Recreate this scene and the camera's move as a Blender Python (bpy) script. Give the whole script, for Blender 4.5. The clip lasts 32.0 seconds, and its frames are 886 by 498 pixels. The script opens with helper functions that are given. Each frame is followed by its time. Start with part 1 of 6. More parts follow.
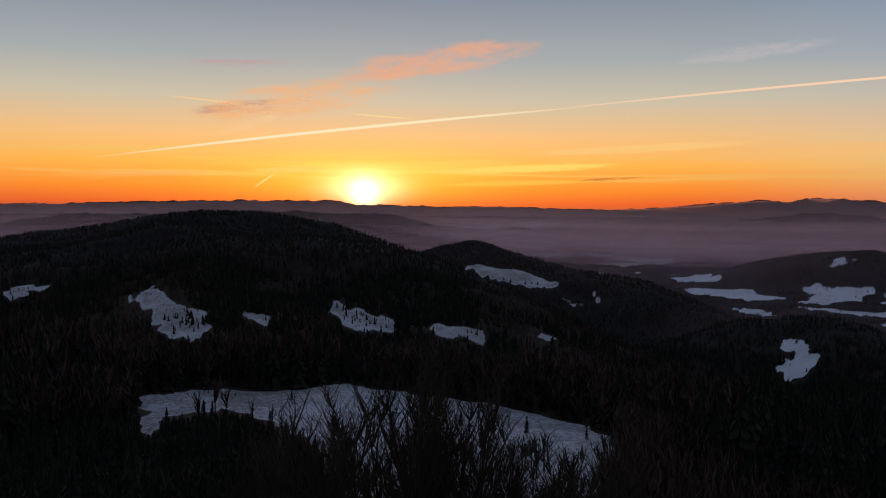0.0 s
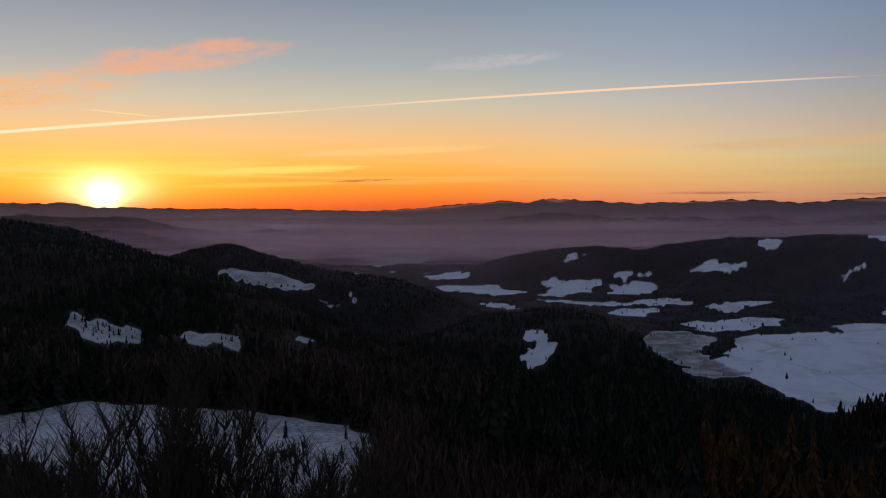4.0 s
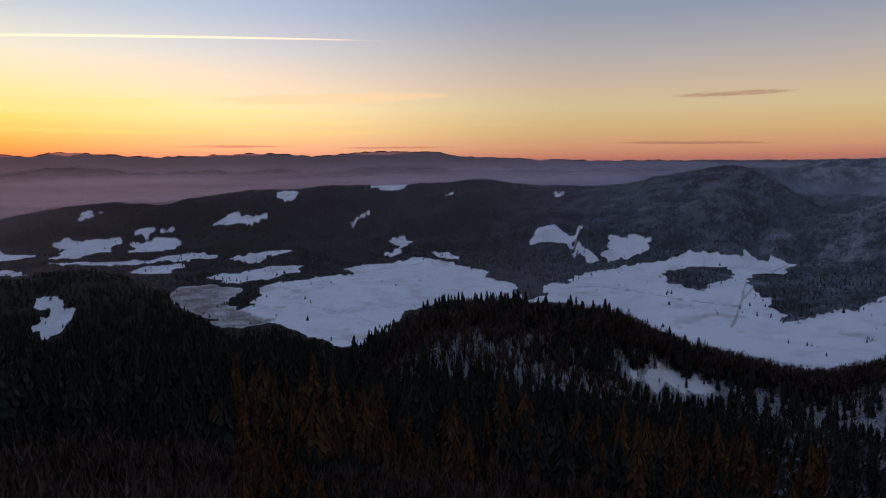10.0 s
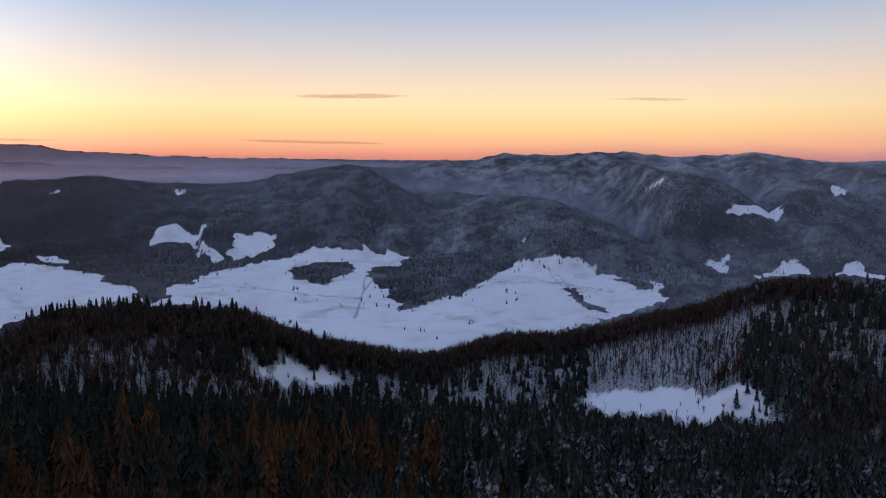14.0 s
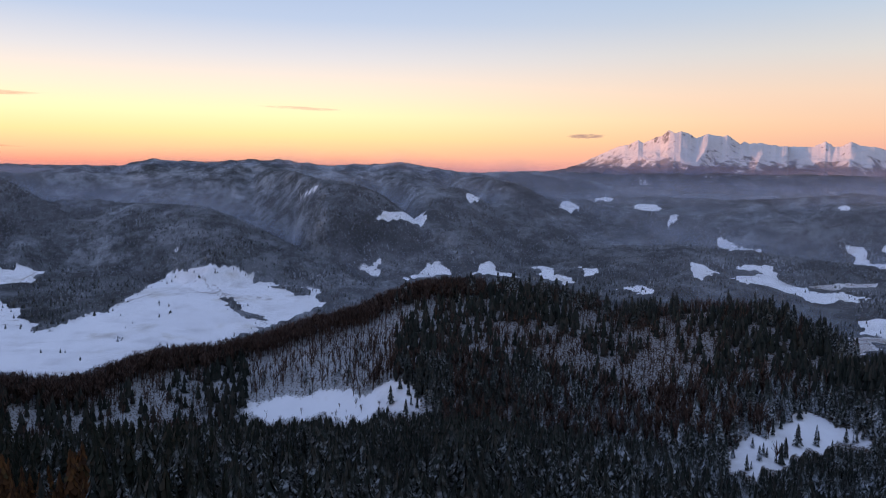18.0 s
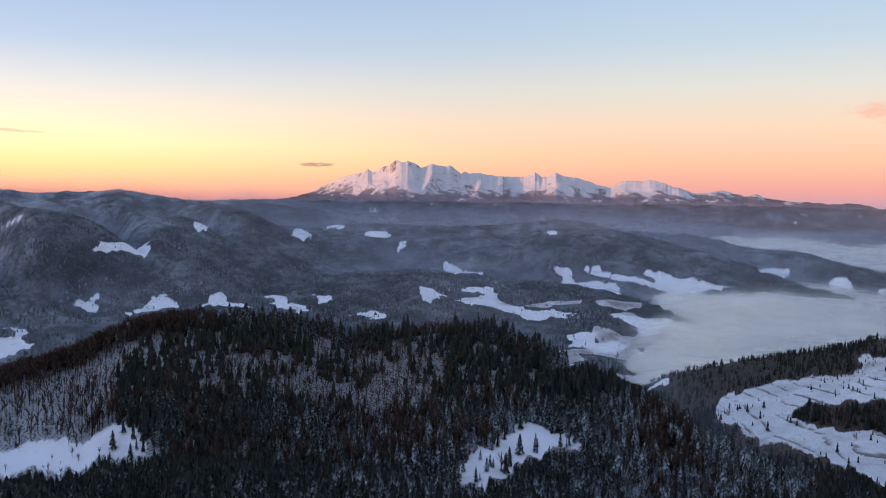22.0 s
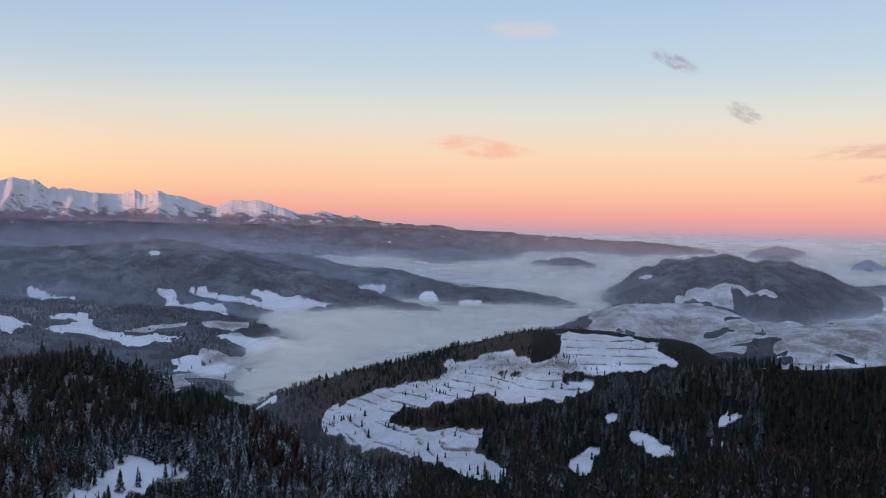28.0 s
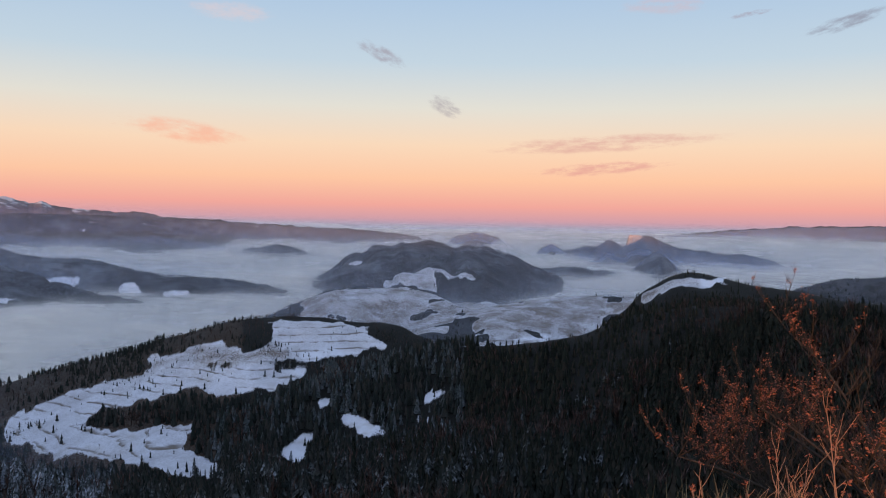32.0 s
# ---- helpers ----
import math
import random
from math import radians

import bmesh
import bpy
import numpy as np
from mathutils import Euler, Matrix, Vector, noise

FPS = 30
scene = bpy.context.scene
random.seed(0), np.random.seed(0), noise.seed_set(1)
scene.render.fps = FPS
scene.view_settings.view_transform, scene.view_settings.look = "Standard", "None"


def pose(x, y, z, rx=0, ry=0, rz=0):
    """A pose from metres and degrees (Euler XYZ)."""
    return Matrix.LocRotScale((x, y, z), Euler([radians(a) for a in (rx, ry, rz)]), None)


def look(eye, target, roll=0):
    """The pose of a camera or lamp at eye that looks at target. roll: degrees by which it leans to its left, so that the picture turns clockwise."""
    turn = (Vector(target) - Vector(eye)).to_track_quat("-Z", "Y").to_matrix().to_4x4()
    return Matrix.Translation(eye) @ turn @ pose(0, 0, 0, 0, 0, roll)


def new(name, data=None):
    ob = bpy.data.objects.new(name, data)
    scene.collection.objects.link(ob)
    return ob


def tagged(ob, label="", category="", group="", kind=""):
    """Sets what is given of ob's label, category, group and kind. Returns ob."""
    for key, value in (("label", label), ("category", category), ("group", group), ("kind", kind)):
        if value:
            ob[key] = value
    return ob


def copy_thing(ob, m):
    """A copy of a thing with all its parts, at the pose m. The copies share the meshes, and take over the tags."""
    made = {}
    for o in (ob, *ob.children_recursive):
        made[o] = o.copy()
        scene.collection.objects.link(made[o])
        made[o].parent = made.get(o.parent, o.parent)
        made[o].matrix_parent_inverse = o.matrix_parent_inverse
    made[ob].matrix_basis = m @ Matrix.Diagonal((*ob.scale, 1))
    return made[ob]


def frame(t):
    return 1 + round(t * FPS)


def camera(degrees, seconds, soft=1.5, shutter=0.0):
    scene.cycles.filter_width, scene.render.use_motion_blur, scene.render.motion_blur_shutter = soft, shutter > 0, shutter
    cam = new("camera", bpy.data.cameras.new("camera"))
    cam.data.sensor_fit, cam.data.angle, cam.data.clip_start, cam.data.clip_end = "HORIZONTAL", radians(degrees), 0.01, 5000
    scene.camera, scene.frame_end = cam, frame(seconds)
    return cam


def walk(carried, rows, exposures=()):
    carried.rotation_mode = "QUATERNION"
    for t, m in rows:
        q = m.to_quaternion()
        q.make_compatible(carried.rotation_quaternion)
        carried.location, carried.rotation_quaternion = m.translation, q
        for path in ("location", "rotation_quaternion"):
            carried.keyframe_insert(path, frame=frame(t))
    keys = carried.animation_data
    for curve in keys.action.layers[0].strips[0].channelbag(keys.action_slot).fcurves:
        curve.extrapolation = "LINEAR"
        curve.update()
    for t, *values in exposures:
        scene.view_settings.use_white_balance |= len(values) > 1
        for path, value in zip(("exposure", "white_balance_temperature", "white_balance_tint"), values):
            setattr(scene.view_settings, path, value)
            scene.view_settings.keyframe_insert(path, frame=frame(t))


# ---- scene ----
cam = camera(55.85, 32.0, soft=1.1)
ARM = 0.25  # the lens goes round the body at this distance while it turns
# seconds, heading, pitch, roll
TURNS = [
    (0, -0.02, -2.53, -0.46), (0.5, 1.81, -1.91, -0.39), (1, 3.88, -1.48, -0.39),
    (1.5, 6.08, -1.19, -0.36), (2, 8.26, -1.05, -0.33), (2.5, 10.42, -1.08, -0.24),
    (3, 12.5, -1.23, -0.17), (3.5, 14.57, -1.76, -0.04), (5.5, 23.16, -3.98, 0.05),
    (6, 25.55, -4.52, 0.06), (6.5, 27.99, -4.97, 0.07), (7, 30.44, -5.3, 0.08),
    (7.5, 32.98, -5.61, 0.16), (8, 35.64, -5.79, 0.33), (8.5, 38.59, -5.8, 0.47),
    (9, 41.82, -5.74, 0.59), (9.5, 45.2, -5.73, 0.66), (10, 48.55, -5.69, 0.57),
    (10.5, 51.88, -5.58, 0.46), (11, 55.16, -5.51, 0.27), (11.5, 58.47, -5.46, 0.24),
    (12, 61.67, -5.47, 0.14), (12.5, 64.82, -5.51, 0.09), (13, 67.89, -5.59, 0.01),
    (13.5, 70.88, -5.73, -0.16), (14, 73.83, -5.89, -0.31), (14.5, 76.68, -6.03, -0.43),
    (16.5, 88.44, -5.78, -0.78), (17, 91.36, -5.57, -0.84), (17.5, 94.22, -5.34, -0.87),
    (18, 97.07, -5.11, -1.01), (18.5, 99.94, -4.91, -1.06), (19, 102.61, -4.73, -1.08),
    (19.5, 105, -4.52, -1.06), (20, 107.21, -4.29, -0.96), (20.5, 109.14, -4.02, -0.9),
    (21, 111.02, -3.7, -0.94), (21.5, 113.08, -3.31, -0.91), (22, 115.27, -2.9, -0.92),
    (22.5, 117.52, -2.51, -0.93), (23, 119.74, -2.2, -1), (23.5, 121.99, -1.96, -1.08),
    (24, 124.19, -1.81, -1.13), (24.5, 126.39, -1.73, -1.21), (25, 128.59, -1.68, -1.21),
    (25.5, 130.75, -1.63, -1.33), (27.5, 139.43, -1.24, -1.38), (28, 141.76, -1.06, -1.19),
    (28.5, 144.19, -0.94, -0.89), (29, 146.58, -0.9, -0.56), (29.5, 148.98, -0.95, -0.23),
    (30, 151.45, -1.16, -0.14), (30.5, 153.94, -1.33, -0.3), (31, 156.45, -1.43, -0.56),
    (31.5, 158.92, -1.48, -0.79), (32, 161.38, -1.55, -1.04),
]
walk(cam, [(t, pose(ARM * math.sin(radians(h)), ARM * math.cos(radians(h)), 0, 90 + p, l, -h)) for t, h, p, l in TURNS],
     [(0, -1.72, 6400, 13), (3, -1.7, 6400, 13), (6, -1.48, 6400, 14), (9, -1.17, 6350, 15), (13, -0.42, 6300, 15), (16, -0.12, 6300, 15),
      (19, 0.05, 6300, 13), (22, 0.08, 6350, 10), (25, 0.03, 6400, 9), (32, 0.0, 6450, 9)])
scene.cycles.transparent_max_bounces = 40

# ---------------------------------------------------------------- sky and sun
SUN_AZ, SUN_EL = -5.4, 0.58
SUN_DIR = Vector((math.sin(radians(SUN_AZ)) * math.cos(radians(SUN_EL)), math.cos(radians(SUN_AZ)) * math.cos(radians(SUN_EL)), math.sin(radians(SUN_EL))))


def srgb(r, g, b):
    return tuple(((c / 255 + 0.055) / 1.055) ** 2.4 if c > 10 else c / 255 / 12.92 for c in (r, g, b))


class Tree:
    """Short hand for node trees."""
    def __init__(self, tree):
        self.tree = tree

    def node(self, kind, **sets):
        n = self.tree.nodes.new("ShaderNode" + kind)
        for k, v in sets.items():
            setattr(n, k, v)
        return n

    def link(self, a, b):
        self.tree.links.new(a, b)

    def put(self, socket, value):
        if isinstance(value, bpy.types.NodeSocket):
            self.link(value, socket)
        elif value is not None:
            socket.default_value = value

    def math(self, op, a, b=None, c=None, clamp=False):
        n = self.node("Math", operation=op, use_clamp=clamp)
        for s, v in zip(n.inputs, (a, b, c)):
            self.put(s, v)
        return n.outputs[0]

    def range(self, v, a, b, c=0.0, d=1.0, smooth=True):
        n = self.node("MapRange", interpolation_type="SMOOTHSTEP" if smooth else "LINEAR")
        for s, x in zip(n.inputs, (v, a, b, c, d)):
            self.put(s, x)
        return n.outputs[0]

    def mix(self, f, a, b, blend="MIX"):
        n = self.node("Mix", data_type="RGBA", blend_type=blend)
        self.put(n.inputs[0], f)
        self.put(n.inputs[6], a if not isinstance(a, tuple) else (*a[:3], 1))
        self.put(n.inputs[7], b if not isinstance(b, tuple) else (*b[:3], 1))
        return n.outputs[2]

    def noise(self, vector, scale, detail=3.0, rough=0.55, out=0):
        n = self.node("TexNoise")
        self.put(n.inputs["Vector"], vector)
        n.inputs["Scale"].default_value, n.inputs["Detail"].default_value, n.inputs["Roughness"].default_value = scale, detail, rough
        return n.outputs[out]

    def vmul(self, v, s):
        n = self.node("VectorMath", operation="MULTIPLY")
        self.put(n.inputs[0], v)
        n.inputs[1].default_value = s
        return n.outputs[0]

    def ramp(self, f, stops, mode="LINEAR"):
        n = self.node("ValToRGB")
        n.color_ramp.interpolation = mode
        e = n.color_ramp.elements
        e[0].position, e[0].color = stops[0][0], (*stops[0][1], 1)
        e[1].position, e[1].color = stops[-1][0], (*stops[-1][1], 1)
        for p, c in stops[1:-1]:
            x = e.new(p)
            x.color = (*c, 1)
        self.put(n.inputs[0], f)
        return n.outputs[0]


world = bpy.data.worlds.new("world")
scene.world = world
world.use_nodes = True
W = Tree(world.node_tree)
W.tree.nodes.clear()
coord = W.node("TexCoord").outputs["Generated"]
sep = W.node("SeparateXYZ")
W.link(coord, sep.inputs[0])
X, Y, Z = sep.outputs


def dip_stop(e):
    return (math.sin(radians(e)) + 0.02) / 0.52


def sky_ramp(stops):
    return W.ramp(height, [(dip_stop(e), srgb(*c)) for e, c in stops])


height = W.range(Z, -0.02, 0.5, smooth=False)
flat = W.math("SQRT", W.math("ADD", W.math("MULTIPLY", X, X), W.math("MULTIPLY", Y, Y)))
cosaz = W.math("DIVIDE", W.math("ADD", W.math("MULTIPLY", X, math.sin(radians(SUN_AZ))), W.math("MULTIPLY", Y, math.cos(radians(SUN_AZ)))), W.math("MAXIMUM", flat, 0.001))
turn = W.math("DIVIDE", W.math("ARCCOSINE", W.math("MINIMUM", W.math("MAXIMUM", cosaz, -1.0), 1.0)), math.pi)
sunward = sky_ramp([(-1, (150, 60, 45)), (0.6, (226, 92, 44)), (1.6, (242, 134, 46)), (3.2, (248, 174, 76)), (5, (236, 186, 122)), (7.5, (196, 188, 164)), (10, (160, 168, 168)), (14, (126, 140, 154)), (30, (112, 128, 160))])
abeam = sky_ramp([(-1, (190, 130, 125)), (0.4, (232, 148, 124)), (1.2, (252, 186, 140)), (2.4, (255, 216, 150)), (3.8, (255, 232, 176)), (5.2, (246, 222, 192)), (7.5, (212, 208, 206)), (10, (174, 188, 208)), (14, (148, 170, 202)), (30, (144, 160, 192))])
behind = sky_ramp([(-1, (125, 142, 175)), (-0.1, (150, 152, 178)), (0.5, (208, 158, 168)), (1.4, (238, 166, 156)), (3.2, (247, 194, 163)), (5.5, (242, 210, 184)), (8, (220, 216, 208)), (11, (188, 205, 220)), (16, (164, 190, 220)), (30, (170, 188, 214))])
sky = W.mix(W.range(turn, 0.11, 0.29), sunward, abeam)
sky = W.mix(W.range(turn, 0.5, 0.78), sky, behind)
lift = W.math("MULTIPLY", W.range(turn, 0.1, 0.36, 3.3, 1.22), W.range(turn, 0.5, 0.72, 1.0, 0.82))
lifted = W.node("VectorMath", operation="SCALE")
W.link(sky, lifted.inputs[0])
W.link(lift, lifted.inputs["Scale"])
sky = lifted.outputs[0]
# thin streaks of cloud low over the sunrise
streak = W.noise(W.vmul(coord, (2.2, 2.2, 75)), 1.6, 4.0, 0.6)
streak = W.math("MULTIPLY", W.range(streak, 0.48, 0.66), W.math("MULTIPLY", W.range(Z, 0.025, 0.045), W.range(Z, 0.085, 0.06)))
streak = W.math("MULTIPLY", streak, W.range(turn, 0.36, 0.05))
sky = W.mix(W.math("MULTIPLY", streak, 0.7), sky, (2.5, 1.65, 0.4))
# the glow round the sun, drawn out along the horizon by thin cloud
east = W.math("SUBTRACT", W.math("MULTIPLY", X, math.cos(radians(SUN_AZ))), W.math("MULTIPLY", Y, math.sin(radians(SUN_AZ))))


def glow(wide, high, lift):
    a = W.math("DIVIDE", east, math.sin(radians(wide)))
    b = W.math("DIVIDE", W.math("SUBTRACT", Z, math.sin(radians(lift))), math.sin(radians(high)))
    q = W.math("ADD", W.math("MULTIPLY", a, a), W.math("MULTIPLY", b, b))
    g = W.math("POWER", 2.718, W.math("MULTIPLY", q, -1.0))
    return W.math("MULTIPLY", g, W.range(cosaz, 0.5, 0.8))


halo = sky
for wide, high, lift, col in ((16, 2.6, 2.2, (0.4, 0.2, 0.0)), (7, 1.5, 2.0, (0.9, 0.75, 0.1)), (2.3, 1.0, 1.6, (3.4, 3.0, 1.8)), (0.9, 0.9, 1.2, (6.0, 5.0, 3.0))):
    halo = W.mix(1.0, halo, W.mix(glow(wide, high, lift), (0, 0, 0), col), "ADD")
nishita = W.node("TexSky", sky_type="NISHITA", sun_disc=False, sun_elevation=radians(SUN_EL), sun_rotation=radians(SUN_AZ))
bg1, bg2, both, out = W.node("Background"), W.node("Background"), W.node("AddShader"), W.node("OutputWorld")
W.link(halo, bg1.inputs[0])
W.link(nishita.outputs[0], bg2.inputs[0])
bg1.inputs[1].default_value, bg2.inputs[1].default_value = 1.0, 0.05
W.link(bg1.outputs[0], both.inputs[0])
W.link(bg2.outputs[0], both.inputs[1])
W.link(both.outputs[0], out.inputs[0])

sun_data = bpy.data.lights.new("sunlight", "SUN")
sun_data.energy, sun_data.angle, sun_data.color = 5.0, radians(0.4), (1.0, 0.45, 0.22)
sun = new("sunlight", sun_data)
sun.matrix_world = look(SUN_DIR * 100, (0, 0, 0))

# ---------------------------------------------------------------- materials
def material(name, build, rough=0.9, spec=0.1):
    m = bpy.data.materials.new(name)
    m.use_nodes = True
    m.node_tree.nodes.clear()
    t = Tree(m.node_tree)
    b, o = t.node("BsdfPrincipled"), t.node("OutputMaterial")
    b.inputs["Roughness"].default_value, b.inputs["Specular IOR Level"].default_value = rough, spec
    t.link(b.outputs[0], o.inputs[0])
    pos = t.node("NewGeometry").outputs["Position"]
    c = build(t, b, pos)
    t.put(b.inputs["Base Color"], c if not isinstance(c, tuple) else (*c, 1))
    return m


def bump(t, b, value, strength, distance):
    n = t.node("Bump")
    n.inputs["Strength"].default_value, n.inputs["Distance"].default_value = strength, distance
    t.link(value, n.inputs["Height"])
    t.link(n.outputs[0], b.inputs["Normal"])


def up(t):
    s = t.node("SeparateXYZ")
    t.link(t.node("NewGeometry").outputs["Normal"], s.inputs[0])
    return s.outputs[2]


def ground_build(t, b, pos):
    snow = t.node("Attribute", attribute_name="snow").outputs["Fac"]
    frost_light = t.node("Attribute", attribute_name="frost_light").outputs["Fac"]
    terrace = t.node("Attribute", attribute_name="terrace").outputs["Fac"]
    big, mid, fine = t.noise(pos, 0.006, 4), t.noise(pos, 0.05, 4, 0.6), t.noise(pos, 0.6, 4, 0.65)
    litter = t.mix(mid, (0.028, 0.02, 0.014), (0.075, 0.05, 0.034))
    under = t.node("Attribute", attribute_name="under").outputs["Fac"]
    litter = t.mix(t.math("MULTIPLY", t.range(t.math("ADD", fine, t.math("MULTIPLY", under, 0.2)), 0.5, 0.66), under), litter, (0.42, 0.44, 0.48))
    # besides hoarfrost this lightens crests and sun-facing slopes, as painted light
    canopy = t.mix(t.noise(pos, 0.03, 5, 0.7), t.mix(frost_light, (0.008, 0.009, 0.008), (0.022, 0.026, 0.027)), t.mix(frost_light, (0.02, 0.018, 0.016), (0.046, 0.048, 0.05)))
    canopy = t.mix(t.math("MULTIPLY", frost_light, t.range(t.noise(pos, 0.014, 8, 0.75), 0.4, 0.7)), canopy, (0.31, 0.33, 0.37))
    wood = t.mix(t.node("Attribute", attribute_name="far").outputs["Fac"], litter, canopy)
    # snow with dry grass showing where the wind has thinned it
    white = t.mix(t.math("ADD", t.math("MULTIPLY", big, 0.6), t.math("MULTIPLY", mid, 0.4)), (0.56, 0.57, 0.63), (0.82, 0.82, 0.86))
    grass = t.math("MULTIPLY", t.range(t.noise(pos, 0.012, 5, 0.65), 0.53, 0.7), t.range(mid, 0.35, 0.6))
    white = t.mix(t.math("MULTIPLY", grass, 0.6), white, (0.3, 0.25, 0.18))
    # grey mottle painted for the soft shading of uneven snow
    mottle = t.range(t.noise(pos, 0.02, 6, 0.7), 0.45, 0.7)
    white = t.mix(t.math("MULTIPLY", mottle, 0.55), white, (0.42, 0.41, 0.44))
    # thin snow with tufts; also carries shade painted on the sunrise-side snow
    thin = t.node("Attribute", attribute_name="thin").outputs["Fac"]
    tufts = t.math("MULTIPLY", thin, t.range(t.math("ADD", t.math("MULTIPLY", fine, 0.6), t.math("MULTIPLY", t.noise(pos, 0.022, 7, 0.7), 0.5)), 0.47, 0.62))
    white = t.mix(t.math("ADD", t.math("MULTIPLY", tufts, 0.6), t.math("MULTIPLY", thin, 0.26)), white, (0.17, 0.14, 0.12))
    sepz = t.node("SeparateXYZ")
    t.link(pos, sepz.inputs[0])
    wob = t.math("ADD", sepz.outputs[2], t.math("MULTIPLY", mid, 3.0))
    band = t.math("FRACT", t.math("DIVIDE", wob, 5.5))
    edge = t.math("MULTIPLY", t.math("MULTIPLY", t.range(band, 0.26, 0.08), terrace), t.range(t.noise(pos, 0.028, 5, 0.7), 0.42, 0.54))
    white = t.mix(t.math("MULTIPLY", edge, 0.85), white, (0.12, 0.09, 0.06))
    track = t.node("Attribute", attribute_name="track").outputs["Fac"]
    white = t.mix(t.math("MULTIPLY", t.range(t.math("ADD", track, t.math("MULTIPLY", fine, 0.5)), 0.75, 1.2), 0.6), white, (0.17, 0.14, 0.12))
    bump(t, b, t.math("ADD", t.math("MULTIPLY", fine, 0.3), mid), 0.5, 2.0)
    return t.mix(t.range(t.math("ADD", snow, t.math("MULTIPLY", t.math("SUBTRACT", fine, 0.5), 0.5)), 0.4, 0.6), wood, white)


def per_tree(t):
    return t.node("NewGeometry").outputs["Random Per Island"]


def spruce_build(t, b, pos):
    c = t.ramp(per_tree(t), [(0, (0.012, 0.015, 0.013)), (0.5, (0.022, 0.026, 0.022)), (1, (0.04, 0.036, 0.03))])
    s = t.math("MULTIPLY", t.range(up(t), 0.25, 0.8), t.range(t.noise(pos, 0.5, 4, 0.7), 0.46, 0.62))
    zone = t.range(t.noise(pos, 0.008, 3, 0.6), 0.4, 0.6)
    return t.mix(t.math("MULTIPLY", s, t.math("ADD", t.math("MULTIPLY", zone, 0.42), 0.07)), c, (0.7, 0.74, 0.8))


def frosted_build(t, b, pos):
    c = t.ramp(per_tree(t), [(0, (0.03, 0.035, 0.036)), (0.6, (0.048, 0.053, 0.056)), (1, (0.085, 0.082, 0.08))])
    return t.mix(t.math("MULTIPLY", t.range(t.noise(pos, 0.012, 8, 0.75), 0.42, 0.7), 0.7), c, (0.34, 0.36, 0.4))


def snowy_spruce_build(t, b, pos):
    c = t.ramp(per_tree(t), [(0, (0.02, 0.028, 0.024)), (0.5, (0.035, 0.042, 0.04)), (1, (0.06, 0.062, 0.06))])
    s = t.math("MULTIPLY", t.range(up(t), 0.1, 0.7), t.range(t.noise(pos, 0.5, 4, 0.7), 0.4, 0.6))
    return t.mix(t.math("MULTIPLY", s, 0.6), c, (0.6, 0.64, 0.72))


# spruce copy without snow, shade against the light put into its colour
def shade_spruce_build(t, b, pos):
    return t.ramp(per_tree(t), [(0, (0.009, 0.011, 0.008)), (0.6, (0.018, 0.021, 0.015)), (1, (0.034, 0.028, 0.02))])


def bare_build(t, b, pos):
    c = t.ramp(per_tree(t), [(0, (0.028, 0.018, 0.015)), (0.5, (0.055, 0.033, 0.026)), (1, (0.095, 0.055, 0.042))])
    return t.mix(t.math("MULTIPLY", t.range(t.noise(pos, 0.3, 3), 0.5, 0.7), 0.1), c, (0.4, 0.4, 0.42))


def larch_build(t, b, pos):
    return t.ramp(per_tree(t), [(0, (0.04, 0.02, 0.012)), (0.5, (0.066, 0.031, 0.014)), (0.85, (0.11, 0.05, 0.018)), (1, (0.045, 0.037, 0.018))])


def bark_build(t, b, pos):
    return t.mix(t.noise(pos, 6.0, 4), (0.025, 0.02, 0.016), (0.09, 0.07, 0.055))


MAT_GROUND = material("mountain_ground", ground_build)
MAT_SPRUCE = material("spruce_needles", spruce_build, 0.8)
MAT_FROST = material("frosted_needles", frosted_build, 0.8)
MAT_BARE = material("bare_twigs", bare_build)
MAT_LARCH = material("larch_needles", larch_build)
MAT_BARK = material("bark", bark_build)
MAT_SHADE = material("shade_needles", shade_spruce_build, 0.8)
MAT_SNOWY = material("snowy_needles", snowy_spruce_build, 0.8)

# ---------------------------------------------------------------- the lie of the land
# Bearings in degrees clockwise from +y, dips in degrees from eye level, distances in metres from the summit, far ones
# shortened to fit the camera's view.
def lattice(ix, iy, seed):
    h = (ix.astype(np.int64) * 374761393 + iy.astype(np.int64) * 668265263 + seed * 974711) & 0x7FFFFFFF
    h = ((h ^ (h >> 13)) * 1274126177) & 0x7FFFFFFF
    return ((h ^ (h >> 16)) & 0xFFFF) / 65535.0


def value_noise(x, y, seed=0):
    x, y = np.asarray(x, float), np.asarray(y, float)
    ix, iy = np.floor(x), np.floor(y)
    fx, fy = x - ix, y - iy
    fx, fy = fx * fx * (3 - 2 * fx), fy * fy * (3 - 2 * fy)
    a, b = lattice(ix, iy, seed), lattice(ix + 1, iy, seed)
    c, d = lattice(ix, iy + 1, seed), lattice(ix + 1, iy + 1, seed)
    return (a + (b - a) * fx) * (1 - fy) + (c + (d - c) * fx) * fy


def fractal(x, y, seed=0, octaves=4):
    total, amp, out = 0.0, 1.0, 0.0
    for k in range(octaves):
        c, q = math.cos(0.7 + 1.1 * k) * 1.93 ** k, math.sin(0.7 + 1.1 * k) * 1.93 ** k
        out = out + amp * value_noise(x * c - y * q + 17.3 * k, x * q + y * c - 9.1 * k, seed + k)
        total += amp
        amp *= 0.5
    return out / total


